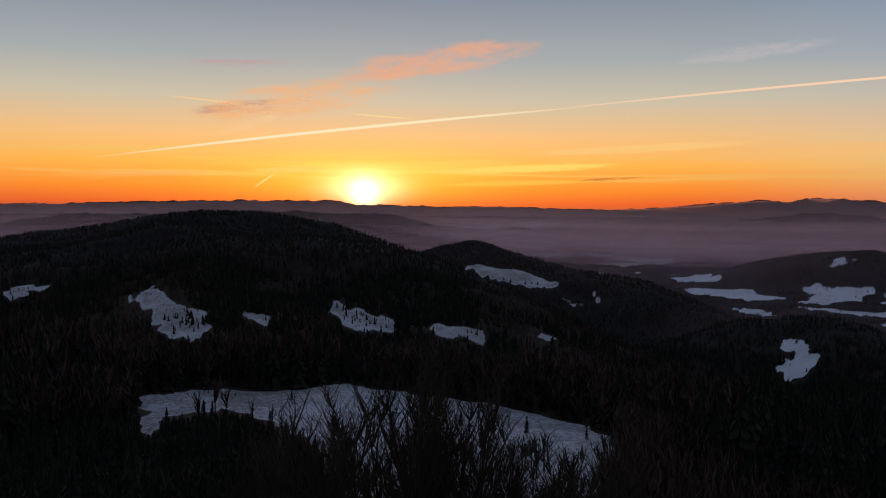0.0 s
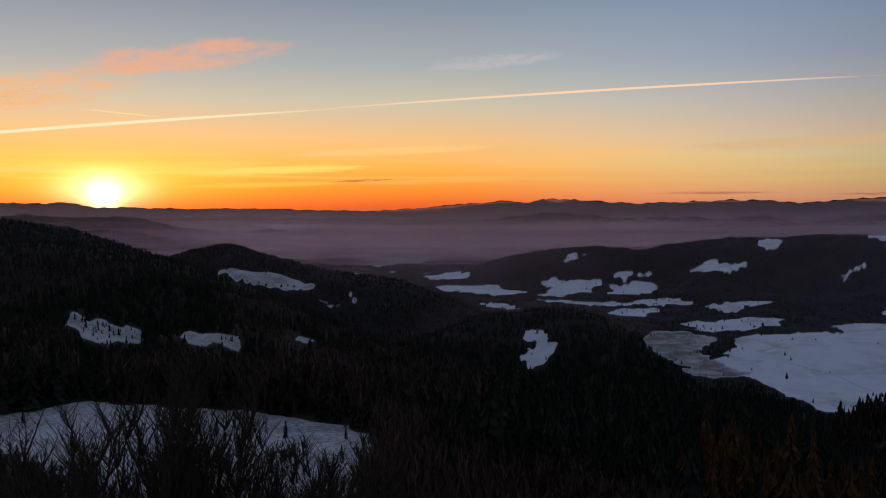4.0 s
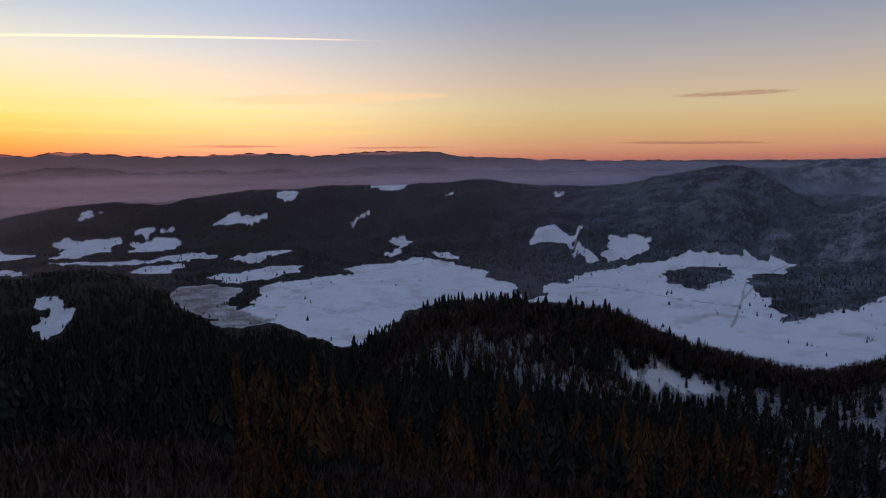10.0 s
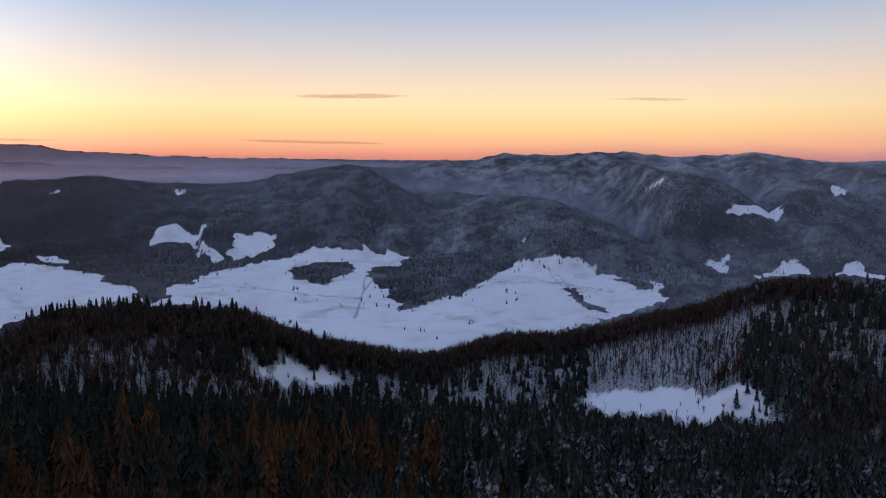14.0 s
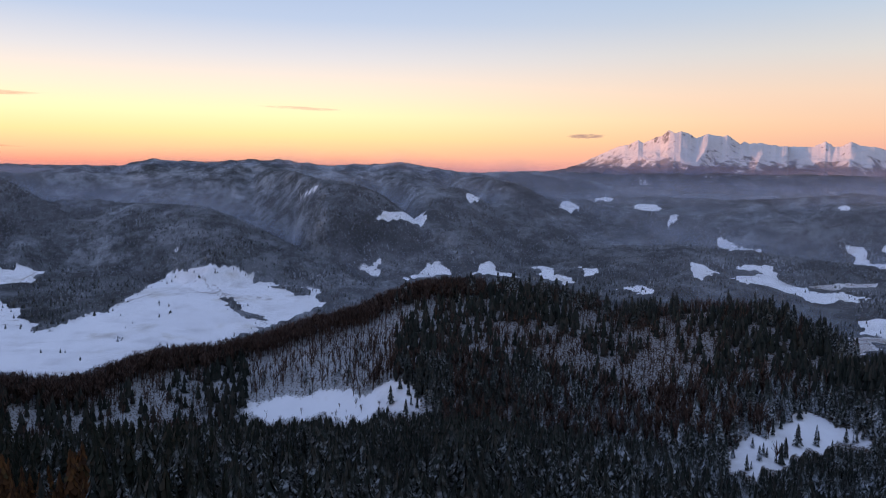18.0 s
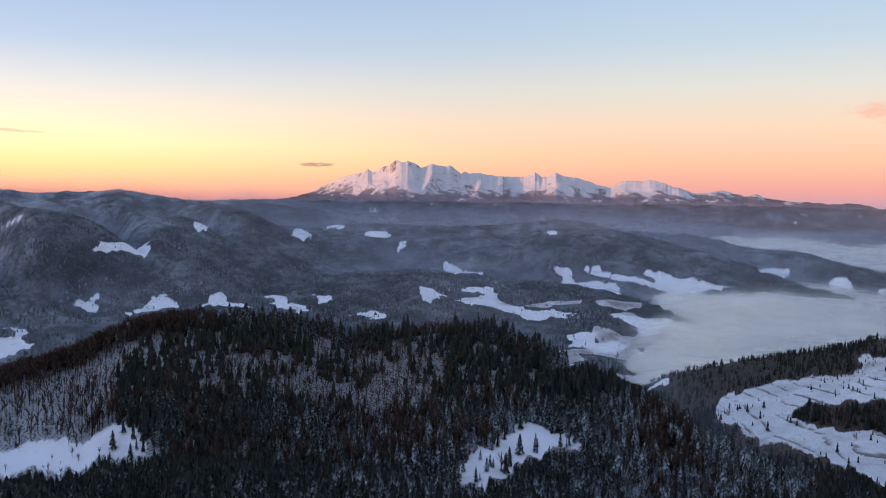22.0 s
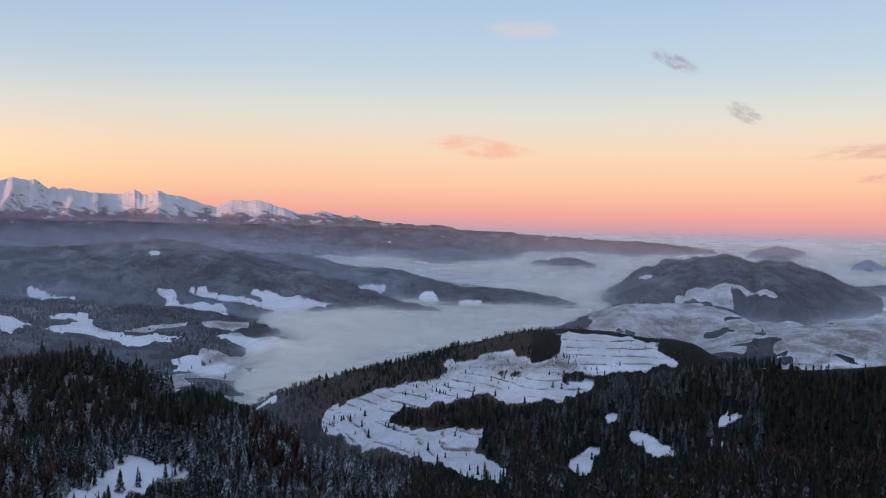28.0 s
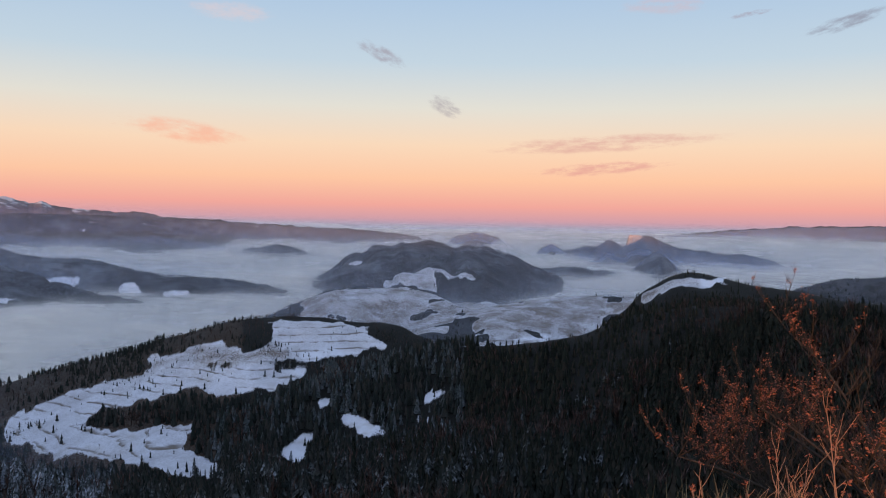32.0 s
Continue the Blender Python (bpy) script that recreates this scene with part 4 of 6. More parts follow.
def mesh_from(name, verts, faces, mat, smooth=False):
    """verts (n, 3) and faces (m, 3 or 4) as arrays."""
    me = bpy.data.meshes.new(name)
    k = faces.shape[1]
    me.vertices.add(len(verts))
    me.vertices.foreach_set("co", np.ascontiguousarray(verts, np.float32).ravel())
    me.loops.add(faces.size)
    me.loops.foreach_set("vertex_index", np.ascontiguousarray(faces, np.int32).ravel())
    me.polygons.add(len(faces))
    me.polygons.foreach_set("loop_start", np.arange(0, faces.size, k, dtype=np.int32))
    me.polygons.foreach_set("loop_total", np.full(len(faces), k, np.int32))
    me.polygons.foreach_set("use_smooth", np.full(len(faces), smooth))
    me.update(calc_edges=True)
    me.materials.append(mat)
    return me


def add_attr(me, name, values):
    a = me.attributes.new(name, "FLOAT", "POINT")
    a.data.foreach_set("value", np.ascontiguousarray(values, np.float32).ravel())


def grid_faces(rows, cols, wrap=False):
    i, j = np.meshgrid(np.arange(rows - 1), np.arange(cols if wrap else cols - 1), indexing="ij")
    k = (j + 1) % cols
    return np.stack([i * cols + j, (i + 1) * cols + j, (i + 1) * cols + k, i * cols + k], -1).reshape(-1, 4)


# ---------------------------------------------------------------- ground
az_line = np.concatenate([np.arange(-34, 196, 0.16), np.arange(196, 326, 2.0)])
r_line = np.concatenate([[0.01], np.geomspace(1.2, 90, 34), np.geomspace(93, 1000, 165), np.geomspace(1008, 2000, 110), np.geomspace(2020, 4850, 90)])
AZ, RR = np.meshgrid(az_line, r_line)
az_fold = np.where(AZ > 265, AZ - 360, AZ)
GZ = land(az_fold, RR)
GX, GY = RR * np.sin(np.radians(AZ)), RR * np.cos(np.radians(AZ))
row_gap = np.gradient(r_line)[:, None]
snow_mask, terrace_mask, thin_mask = np.zeros(GX.shape), np.zeros(GX.shape), np.zeros(GX.shape)
for q in (-0.75, -0.45, -0.15, 0.15, 0.45, 0.75):
    rq = np.maximum(RR + q * row_gap, 0.001)
    sq, tq = open_ground(rq * np.sin(np.radians(AZ)), rq * np.cos(np.radians(AZ)))
    snow_mask += sq / 6
    terrace_mask += tq / 6
    thin_mask += pasture / 6
canopy = (snow_mask < 0.4) * np.clip((RR - 700) / 500, 0, 1)
GZ = GZ + canopy * np.clip(RR * 0.0026, 0, 7) * ((fractal(GX / 26, GY / 26, 240, 3) - 0.5) * 2.0 + (spur_shape(GX * 2.7, GY * 2.7) - 0.72) * 2.0) + snow_mask * np.clip((RR - 150) / 300, 0, 1) * (RR * 0.0012 * (fractal(GX / 60, GY / 60, 241, 3) - 0.5) * 2 + np.clip((RR - 700) / 300, 0, 1) * 9 * (fractal(GX / 130, GY / 130, 242, 3) - 0.5))
me = mesh_from("ground", np.stack([GX, GY, GZ], -1).reshape(-1, 3), grid_faces(len(r_line), len(az_line), True), MAT_GROUND, True)
TRACKS = []


def track_near(x, y):
    """1 on a worn track, 0 a few metres off it."""
    out = np.zeros(x.shape)
    for line in TRACKS:
        p = np.array(line, float)
        lo, hi = p.min(0) - 12, p.max(0) + 12
        box = (x > lo[0]) & (x < hi[0]) & (y > lo[1]) & (y < hi[1])
        if not box.any():
            continue
        px, py = x[box], y[box]
        best = np.full(px.shape, 1e9)
        for a, b in zip(p[:-1], p[1:]):
            ab = b - a
            u = np.clip(((px - a[0]) * ab[0] + (py - a[1]) * ab[1]) / max(ab @ ab, 1e-6), 0, 1)
            best = np.minimum(best, np.hypot(px - a[0] - u * ab[0], py - a[1] - u * ab[1]))
        out[box] = np.maximum(out[box], np.clip(1.1 - best / 5.0, 0, 1))
    return out


TRACKS.append([(1204, 836), (1265, 754), (1273, 669), (1261, 599), (1274, 542), (1263, 448)])
TRACKS.append([(1639, 557), (1581, 561), (1409, 554), (1240, 498), (1155, 473)])
TRACKS.append([(1281, 410), (1357, 370), (1455, 315), (1520, 277), (1474, 229), (1463, 160), (1421, 41)])
TRACKS.append([(1565, 302), (1550, 272), (1528, 217), (1388, 169), (1296, 112)])
TRACKS.append([(865, 1059), (876, 975), (852, 861)])
TRACKS.append([(913, 1165), (1014, 1174), (1197, 1176)])
TRACKS.append([(1238, 797), (1279, 715), (1268, 612), (1274, 544), (1289, 470)])
TRACKS.append([(1168, 475), (1310, 521), (1471, 545)])
TRACKS.append([(1375, 379), (1447, 314), (1486, 216), (1434, 111)])
TRACKS.append([(1549, 244), (1383, 168), (1276, 107)])
for key, val in (("thin", thin_mask), ("track", track_near(GX, GY)), ("snow", snow_mask), ("terrace", terrace_mask), ("frost_light", frost_light_amount(az_fold, RR)), ("far", np.clip((RR - np.where(az_fold > 148, 380, 800)) / np.where(az_fold > 148, 120, 500), 0, 1)),
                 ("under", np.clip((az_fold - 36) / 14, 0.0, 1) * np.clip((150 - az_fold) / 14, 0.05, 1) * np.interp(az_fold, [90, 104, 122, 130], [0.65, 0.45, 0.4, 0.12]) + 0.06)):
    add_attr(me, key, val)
ground = tagged(new("ground", me), "snowy wooded mountain country falling away from a summit", "ground", kind="structure")

# meadows as the camera on the summit sees them; trees in front are cut low
MAP_AZ, MAP_DIP = np.arange(-34, 196, 0.12), np.arange(-26, 1.5, 0.08)
ray_r = np.geomspace(60, 2800, 480)
meadow_far = np.zeros((len(MAP_AZ), len(MAP_DIP)))
see_dip = np.zeros((len(MAP_AZ), len(ray_r)))
for i, a in enumerate(MAP_AZ):
    gz = land(np.full_like(ray_r, a), ray_r)
    sky_line = np.maximum.accumulate(np.degrees(np.arctan2(gz, ray_r)))
    see_dip[i] = sky_line
    first = np.searchsorted(sky_line, MAP_DIP)
    hit_r = np.where(first < len(ray_r), ray_r[np.minimum(first, len(ray_r) - 1)], 0)
    m = open_ground(hit_r * np.sin(np.radians(a)), hit_r * np.cos(np.radians(a)))[0]
    meadow_far[i] = np.where((m > 0.5) & (hit_r > 0), hit_r, 0)


def overlooked(az, r, top):
    """True where a tree with its top at that height can be seen from the summit."""
    i = np.clip(np.round((az + 34) / 0.12).astype(int), 0, len(MAP_AZ) - 1)
    j = np.clip(np.searchsorted(ray_r, r) - 2, 0, len(ray_r) - 1)
    return np.degrees(np.arctan2(top, r)) > see_dip[i, j] - 0.3


def cleared(az, r, z, h):
    """Height of a tree, cut down where it would hide a meadow in the camera's view."""
    i = np.clip(np.round((az + 34) / 0.12).astype(int), 0, len(MAP_AZ) - 1)
    out = h.copy()
    base = np.degrees(np.arctan2(z, r))
    for f in np.linspace(0.12, 1.0, 10):
        dip = np.degrees(np.arctan2(z + f * h, r))
        j = np.clip(np.round((dip + 26) / 0.08).astype(int), 0, len(MAP_DIP) - 1)
        blocks = (meadow_far[i, j] > r + 4) & (dip > base)
        out = np.where(blocks & (out > f * h), np.maximum(f * h - 0.5, 0.0), out)
    spare = rng.random(len(h))  # a few stand up into the view all the same
    return np.where(spare < 0.12, np.minimum(h, np.maximum(out, h * 0.55)), out)


# ---------------------------------------------------------------- woods
def spruce_shape(tiers, sides, rng, lean=0.25):
    """A crown of drooping sprays round a stem; height 1, half width about 0.14."""
    v, f = [], []
    for k in range(tiers):
        u = k / tiers
        z1, z0 = 0.12 + 0.88 * (u + 1.15 / tiers), 0.10 + 0.88 * u
        w = 0.15 * (1 - u) ** 0.8 + 0.01
        turn0 = rng.random() * 6.28
        for s in range(sides):
            a = turn0 + (s + 0.4 * (rng.random() - 0.5)) * 2 * math.pi / sides
            ww = w * (0.75 + 0.5 * rng.random())
            h = 2.6 / sides
            b = len(v)
            zz = z0 - 0.03 * rng.random()
            v += [(0.006 * math.cos(a), 0.006 * math.sin(a), min(z1, 1.0)),
                  (ww * math.cos(a - h), ww * math.sin(a - h), zz + 0.02), (ww * 1.12 * math.cos(a), ww * 1.12 * math.sin(a), zz - 0.015), (ww * math.cos(a + h), ww * math.sin(a + h), zz + 0.02)]
            f += [(b, b + 1, b + 2), (b, b + 2, b + 3)]
    return np.array(v), np.array(f)


def cone_shape(rng, sides=5, tiers=2):
    v, f = [], []
    for k in range(tiers):
        z0, z1, w = 0.05 + 0.45 * k, 0.7 + 0.3 * k if tiers > 1 else 1.0, 0.2 - 0.07 * k
        b = len(v)
        v.append((0, 0, z1))
        for s in range(sides):
            a = s * 2 * math.pi / sides + k
            ww = w * (0.8 + 0.4 * rng.random())
            v.append((ww * math.cos(a), ww * math.sin(a), z0 + 0.05 * rng.random()))
        f += [(b, b + 1 + s, b + 1 + (s + 1) % sides) for s in range(sides)]
    return np.array(v), np.array(f)


def bare_shape(rng, twigs=16):
    """A leafless broadleaf: a stem and a fan of rising twigs."""
    v, f = [], []

    def blade(p, q, w):
        b = len(v)
        d = np.array((q[1] - p[1], p[0] - q[0], 0.0))
        d = d / (np.linalg.norm(d) + 1e-6) * w if np.linalg.norm(d) > 1e-4 else np.array((w, 0, 0))
        v.extend([tuple(np.array(p) - d), tuple(np.array(p) + d), tuple(q)])
        f.append((b, b + 1, b + 2))
    blade((0, 0, 0), (0.01, 0.01, 0.75), 0.016)
    blade((0, 0, 0), (0.01, -0.01, 0.75), 0.016)
    for k in range(twigs):
        a, z0 = rng.random() * 6.28, 0.3 + 0.35 * rng.random()
        w = 0.1 + 0.16 * rng.random()
        z1 = min(1.0, z0 + 0.22 + 0.3 * rng.random())
        blade((0.01 * math.cos(a + 1.5), 0.01 * math.sin(a + 1.5), z0), (w * math.cos(a), w * math.sin(a), z1), 0.022)
        for m in (0.6, 0.8):
            c = np.array((w * m * math.cos(a), w * m * math.sin(a), z0 + (z1 - z0) * m))
            e = c + np.array((0.09 * (rng.random() - 0.5) * 2, 0.09 * (rng.random() - 0.5) * 2, 0.1 + 0.1 * rng.random()))
            blade(tuple(c), tuple(e), 0.012)
    return np.array(v), np.array(f)


def stand(name, shapes, x, y, z, h, mat, label, category, rng, wide=1.0):
    """A wood of many trees in one mesh: copies of a few shapes, each turned and scaled for itself."""
    V, F, base = [], [], 0
    pick = rng.integers(0, len(shapes), len(x))
    for s, (sv, sf) in enumerate(shapes):
        m = pick == s
        n = int(m.sum())
        if not n:
            continue
        a = rng.random(n) * 2 * math.pi
        wid = h[m] * wide * (0.8 + 0.45 * rng.random(n))
        c, si = np.cos(a)[:, None], np.sin(a)[:, None]
        px = (sv[None, :, 0] * c - sv[None, :, 1] * si) * wid[:, None] + x[m][:, None]
        py = (sv[None, :, 0] * si + sv[None, :, 1] * c) * wid[:, None] + y[m][:, None]
        pz = sv[None, :, 2] * h[m][:, None] + z[m][:, None]
        V.append(np.stack([px, py, pz], -1).reshape(-1, 3))
        F.append((sf[None] + (base + np.arange(n) * len(sv))[:, None, None]).reshape(-1, 3))
        base += n * len(sv)
    ob = new(name, mesh_from(name, np.concatenate(V), np.concatenate(F), mat))
    return tagged(ob, label, category, kind="stuff")


def scatter(n, r0, r1, rng, az0=-33, az1=194):
    az = rng.uniform(az0, az1, n)
    r = np.sqrt(rng.uniform(r0 * r0, r1 * r1, n))
    x, y = r * np.sin(np.radians(az)), r * np.cos(np.radians(az))
    return az, r, x, y, land(az, r)


rng = np.random.default_rng(7)
spruces = [spruce_shape(10, 5, rng) for k in range(4)]
firs_mid = [cone_shape(rng, 5, 2) for k in range(4)]
firs_far = [cone_shape(rng, 4, 1) for k in range(3)]
bares = [bare_shape(rng, 14) for k in range(4)]
bares_far = [bare_shape(rng, 5) for k in range(3)]
larches = [spruce_shape(12, 6, rng) for k in range(4)]


def wood_kind(az, r, x, y):
    """0 spruce, 1 leafless broadleaf, 2 larch, 3 snowy spruce, by bearing, distance and noise."""
    n = fractal(x / 70 + 0.4 * fractal(x / 30, y / 30, 121), y / 70, 120, 4) + 0.34 * (np.random.default_rng(3).random(az.shape) - 0.5)
    k = np.zeros(az.shape, int)
    beech = ((az > 42) & (az < 112) & (r > 520) & (r < 900) & (n > np.where(az > 95, 0.6, 0.5))) | ((az > 84) & (az < 94) & (r > 600) & (r < 900)) | ((az > 112) & (az < 150) & (r > 480) & (n > 0.58)) | ((az > 150) & (r > 260) & (n > 0.68)) | ((az < 20) & (n > 0.5))
    crest_r = np.interp(az, AZ_FINE, CRESTS["forest_knob"][2])
    beech |= (az > 45) & (az < 66) & (r > 535) & (r < crest_r - 6) & (n > 0.3)
    beech |= (az > 126) & (az < 162) & (r > 850) & (n > np.where((az > 143) & (r > 900), 0.35, 0.58))
    beech |= (az > 76) & (az < 110) & (np.abs(r - crest_r) < 35) & (n > 0.42)
    k[beech] = 1
    # under bearing 34 darker trees replace larch, to darken the backlit slope
    larch = (az > 34) & (az < 74) & (r < 330) & (r < 400 - 3.2 * np.abs(az - 45)) & (n > 0.3)
    k[larch] = 2
    k[(az > 104) & (az < 140) & (r < 640) & (n > 0.47 - 0.006 * (az - 118)) & (k == 0)] = 3
    k[(az > 146) & (az < 163) & (r > 600) & (r < 850) & (n > 0.5) & (k == 0)] = 3
    return k


az, r, x, y, z = scatter(50000, 215, 640, rng)
snow, terrace = open_ground(x, y)
h = 16 * (0.65 + 0.5 * rng.random(len(az))) * tree_scale(r)
h = h * np.where(rng.random(len(h)) < 0.22, 1.4, 0.9)
h = np.where(snow < 0.5, cleared(az, r, z, h), h * rng.uniform(0.3, 0.9, len(h)))
h = np.where((az > 170) & (r > 600), h * 0.6, h)
edge = fringe(x, y, snow) & (rng.random(len(az)) < 0.3) & (az > 40)
keep = ((snow < 0.5) | edge) & overlooked(az, r, z + h) & (h > 2.5)
az, r, x, y, z, h = (q[keep] for q in (az, r, x, y, z, h))
kind = wood_kind(az, r, x, y)
sparse = (kind == 2) & (rng.random(len(az)) < 0.2) | (kind == 1) & (az > 44) & (az < 67) & (rng.random(len(az)) < 0.45)
az, r, x, y, z, h, kind = (q[~sparse] for q in (az, r, x, y, z, h, kind))
h = np.where(kind == 2, h * rng.uniform(0.6, 1.3, len(h)), h)
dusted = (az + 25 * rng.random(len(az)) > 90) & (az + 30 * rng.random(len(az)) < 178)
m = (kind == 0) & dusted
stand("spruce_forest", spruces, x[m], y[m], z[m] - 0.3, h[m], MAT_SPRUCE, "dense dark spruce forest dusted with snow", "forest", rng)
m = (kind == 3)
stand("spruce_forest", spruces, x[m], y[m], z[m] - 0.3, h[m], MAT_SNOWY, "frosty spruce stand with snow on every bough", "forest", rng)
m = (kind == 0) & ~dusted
stand("spruce_forest", spruces, x[m], y[m], z[m] - 0.3, h[m], MAT_SHADE, "dense spruce forest darkened as backlit against the sunrise", "forest", rng)
m = kind == 1
stand("bare_forest", bares, x[m], y[m], z[m] - 0.3, h[m] * 0.9, MAT_BARE, "leafless reddish-brown beech forest on snowy slopes", "forest", rng, 1.2)
m = kind == 2
stand("larch_forest", larches, x[m], y[m], z[m] - 0.3, h[m] * 0.95, MAT_LARCH, "rust-coloured autumn larches on the slope", "forest", rng, 0.9)

az, r, x, y, z = scatter(5200, 105, 218, rng, -33, 100)
snow, terrace = open_ground(x, y)
h = np.where(az < 4, 9.0, 13.0) * (0.6 + 0.6 * rng.random(len(az)))
h = cleared(az, r, z, h)
keep = (snow < 0.5) & (h > 1.5) & ((az > 8) | (az < -8) | (r > 190))
az, r, x, y, z, h = (q[keep] for q in (az, r, x, y, z, h))
m = (az < 8) | (fractal(x / 25, y / 25, 145) > 0.56)
stand("spruce_forest", spruces, x[m], y[m], z[m] - 0.3, h[m], MAT_SHADE, "near-black young spruces below the summit", "forest", rng)
# towards the sunrise leafless trees replace most larches, to keep it dark
for q, mat, label in ((~m & (fractal(x / 30, y / 30, 146) > np.where(az > 34, 0.47, 0.8)), MAT_LARCH, "rust-coloured larches just below the summit"), (~m & (fractal(x / 30, y / 30, 146) <= np.where(az > 34, 0.47, 0.8)), MAT_BARE, "thin leafless trees just below the summit")):
    shapes = larches if mat == MAT_LARCH else bares
    stand("larch_forest" if mat == MAT_LARCH else "bare_forest", shapes, x[q], y[q], z[q] - 0.3, h[q], mat, label, "forest", rng)

az, r, x, y, z = scatter(64000, 640, 1150, rng)
snow, terrace = open_ground(x, y)
h = 16 * (0.65 + 0.5 * rng.random(len(az))) * tree_scale(r)
lone = (snow > 0.5) & (rng.random(len(az)) < np.where(fringe(x, y, snow), np.where(az > 130, 0.06, 0.1), np.where(terrace > 0.5, 0.06, np.where(az < 10, 0.6, np.where(hedge(x, y), 0.1, 0.0005)))))
shrub = (snow > 0.5) & (az > 127) & (az < 164) & (r > 860) & (fractal(x / 45, y / 45, 131) + 0.25 * rng.random(len(az)) > np.where(terrace > 0.5, 0.71, 0.57))
lone = lone | shrub
h = np.where(snow < 0.5, cleared(az, r, z, h), h)
h = np.where((az > 170) & (r < 760), h * 0.6, h)
h = np.where((az > 163) & (r > 840), h * rng.uniform(0.2, 0.5, len(h)), h)
h = np.where((az > 126) & (az < 162) & (r > 860), h * rng.uniform(0.3, 0.75, len(h)) * np.where((az > 143) & (r > 900), 0.75, 1.0), h)
keep = ((snow < 0.5) | lone) & overlooked(az, r, z + h) & (h > np.where(az > 126, 1.2, 2)) & ~((az > 171) & (r > 900) & (rng.random(len(az)) < 0.85))
az, r, x, y, z, h = (q[keep] for q in (az, r, x, y, z, h))
h = np.where(open_ground(x, y)[0] > 0.5, h * rng.uniform(0.2, 0.7, len(h)), h)
kind = wood_kind(az, r, x, y)
for m, mat, label in ((kind == 3, MAT_SNOWY, "frosty spruces round small white clearings"), ((kind != 1) & (kind != 3) & (az > 66) & (az < 163), MAT_SPRUCE, "dark spruce forest on the middle slopes"), ((kind != 1) & (az <= 66), MAT_SHADE, "spruce forest darkened as backlit on the sunrise slopes"),
                      ((kind != 1) & (kind != 3) & (az >= 163), MAT_SHADE, "dark green spruce forest on the shaded slope")):
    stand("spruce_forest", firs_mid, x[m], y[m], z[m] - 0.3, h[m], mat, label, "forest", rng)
m = kind == 1
stand("bare_forest", bares_far, x[m], y[m], z[m] - 0.3, h[m] * 0.9, MAT_BARE, "leafless broadleaf forest along the ridge", "forest", rng, 1.3)

az, r, x, y, z = scatter(230000, 1150, 2900, rng)
snow, terrace = open_ground(x, y)
h = 12 * (0.6 + 0.6 * rng.random(len(az))) * tree_scale(r)
h = np.where(snow < 0.5, cleared(az, r, z, h), h * rng.uniform(0.5, 1.1, len(h)))
dip = np.degrees(np.arctan2(z, r))
flat_floor = dip < np.interp(r, FLOOR_R, FLOOR_DIP) + 0.15
sunk = (az > 128) & (dip < np.interp(r, FOG_R, FOG_DIP) + 0.12)
lone = (snow > 0.5) & (rng.random(len(az)) < np.where(fringe(x, y, snow), 0.15, np.where(az < -5, 0.2, np.where(hedge(x, y), 0.22, 0.001))))
plain = (az < 21) & (r > 1780) & flat_floor
keep = ((snow < 0.5) | lone) & overlooked(az, r, z + h) & ~sunk & ~(plain & (fractal(x / 60, y / 60, 141) < 0.6)) & ~((az > 150) & (r < 1950) & (rng.random(len(az)) > 0.4)) & ~((az > 100) & (r > 2600)) & (h > 1.2) & ~(flat_floor & (fractal(x / 50, y / 50, 140) < 0.4))
az, r, x, y, z, h = (q[keep] for q in (az, r, x, y, z, h))
# pale trees on sun-facing slopes, dark in ravines: painted relief
fr = (rng.random(len(az)) < 0.55 + 0.6 * frost_light_amount(az, r)) & (az + 24 * rng.random(len(az)) > 70) & (az < 148)
stand("spruce_forest", firs_far, x[~fr], y[~fr], z[~fr] - 0.2, h[~fr], MAT_SHADE, "dark conifer forest on distant hills", "forest", rng, 1.3)
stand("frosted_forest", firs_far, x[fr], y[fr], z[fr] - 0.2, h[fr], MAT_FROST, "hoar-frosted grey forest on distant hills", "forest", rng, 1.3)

# tall conifers stand out along the crests, and leafless beeches close up between them
for a0, a1, n, shapes, mat, name, label, lo, hi in ((42, 66, 240, spruces, MAT_SHADE, "spruce_forest", "tall dark spruces along the crest of a wooded knob", 0.9, 1.6), (44, 100, 2600, bares, MAT_BARE, "bare_forest", "leafless reddish beeches along a crest", 0.8, 1.15),
                                            (94, 124, 260, spruces, MAT_SPRUCE, "spruce_forest", "tall snow-dusted spruces along a wooded crest", 0.9, 1.5)):
    az = rng.uniform(a0, a1, n)
    knob = az < 108
    r = np.where(knob, np.interp(az, AZ_FINE, CRESTS["forest_knob"][2]), np.interp(az, AZ_FINE, CRESTS["forest_dome"][2])) + rng.normal(-4, 12, n)
    x, y = r * np.sin(np.radians(az)), r * np.cos(np.radians(az))
    clump = (fractal(az / 1.3, az * 0, 330, 3) > 0.42) | (mat == MAT_BARE)
    h = 17 * rng.uniform(lo, hi, n) * tree_scale(r)
    stand(name, shapes, x[clump], y[clump], land(az, r)[clump] - 0.3, h[clump], mat, label, "forest", rng, 1.0 if shapes is spruces else 1.4)

# saplings in and round the near meadow
az, r, x, y, z = scatter(130, 115, 190, rng, -21, 12)
h = rng.uniform(5.0, 9.5, len(az))
stand("bare_forest", bares, x, y, z - 0.2, h, MAT_BARK, "thicket of thin leafless saplings in the snow", "forest", rng, 1.5)
az, r, x, y, z = scatter(70, 115, 180, rng, -24, -8)
stand("spruce_forest", spruces, x, y, z - 0.2, rng.uniform(4.0, 8.0, len(az)), MAT_SHADE, "small near-black spruces beside the snowy meadow", "forest", rng)


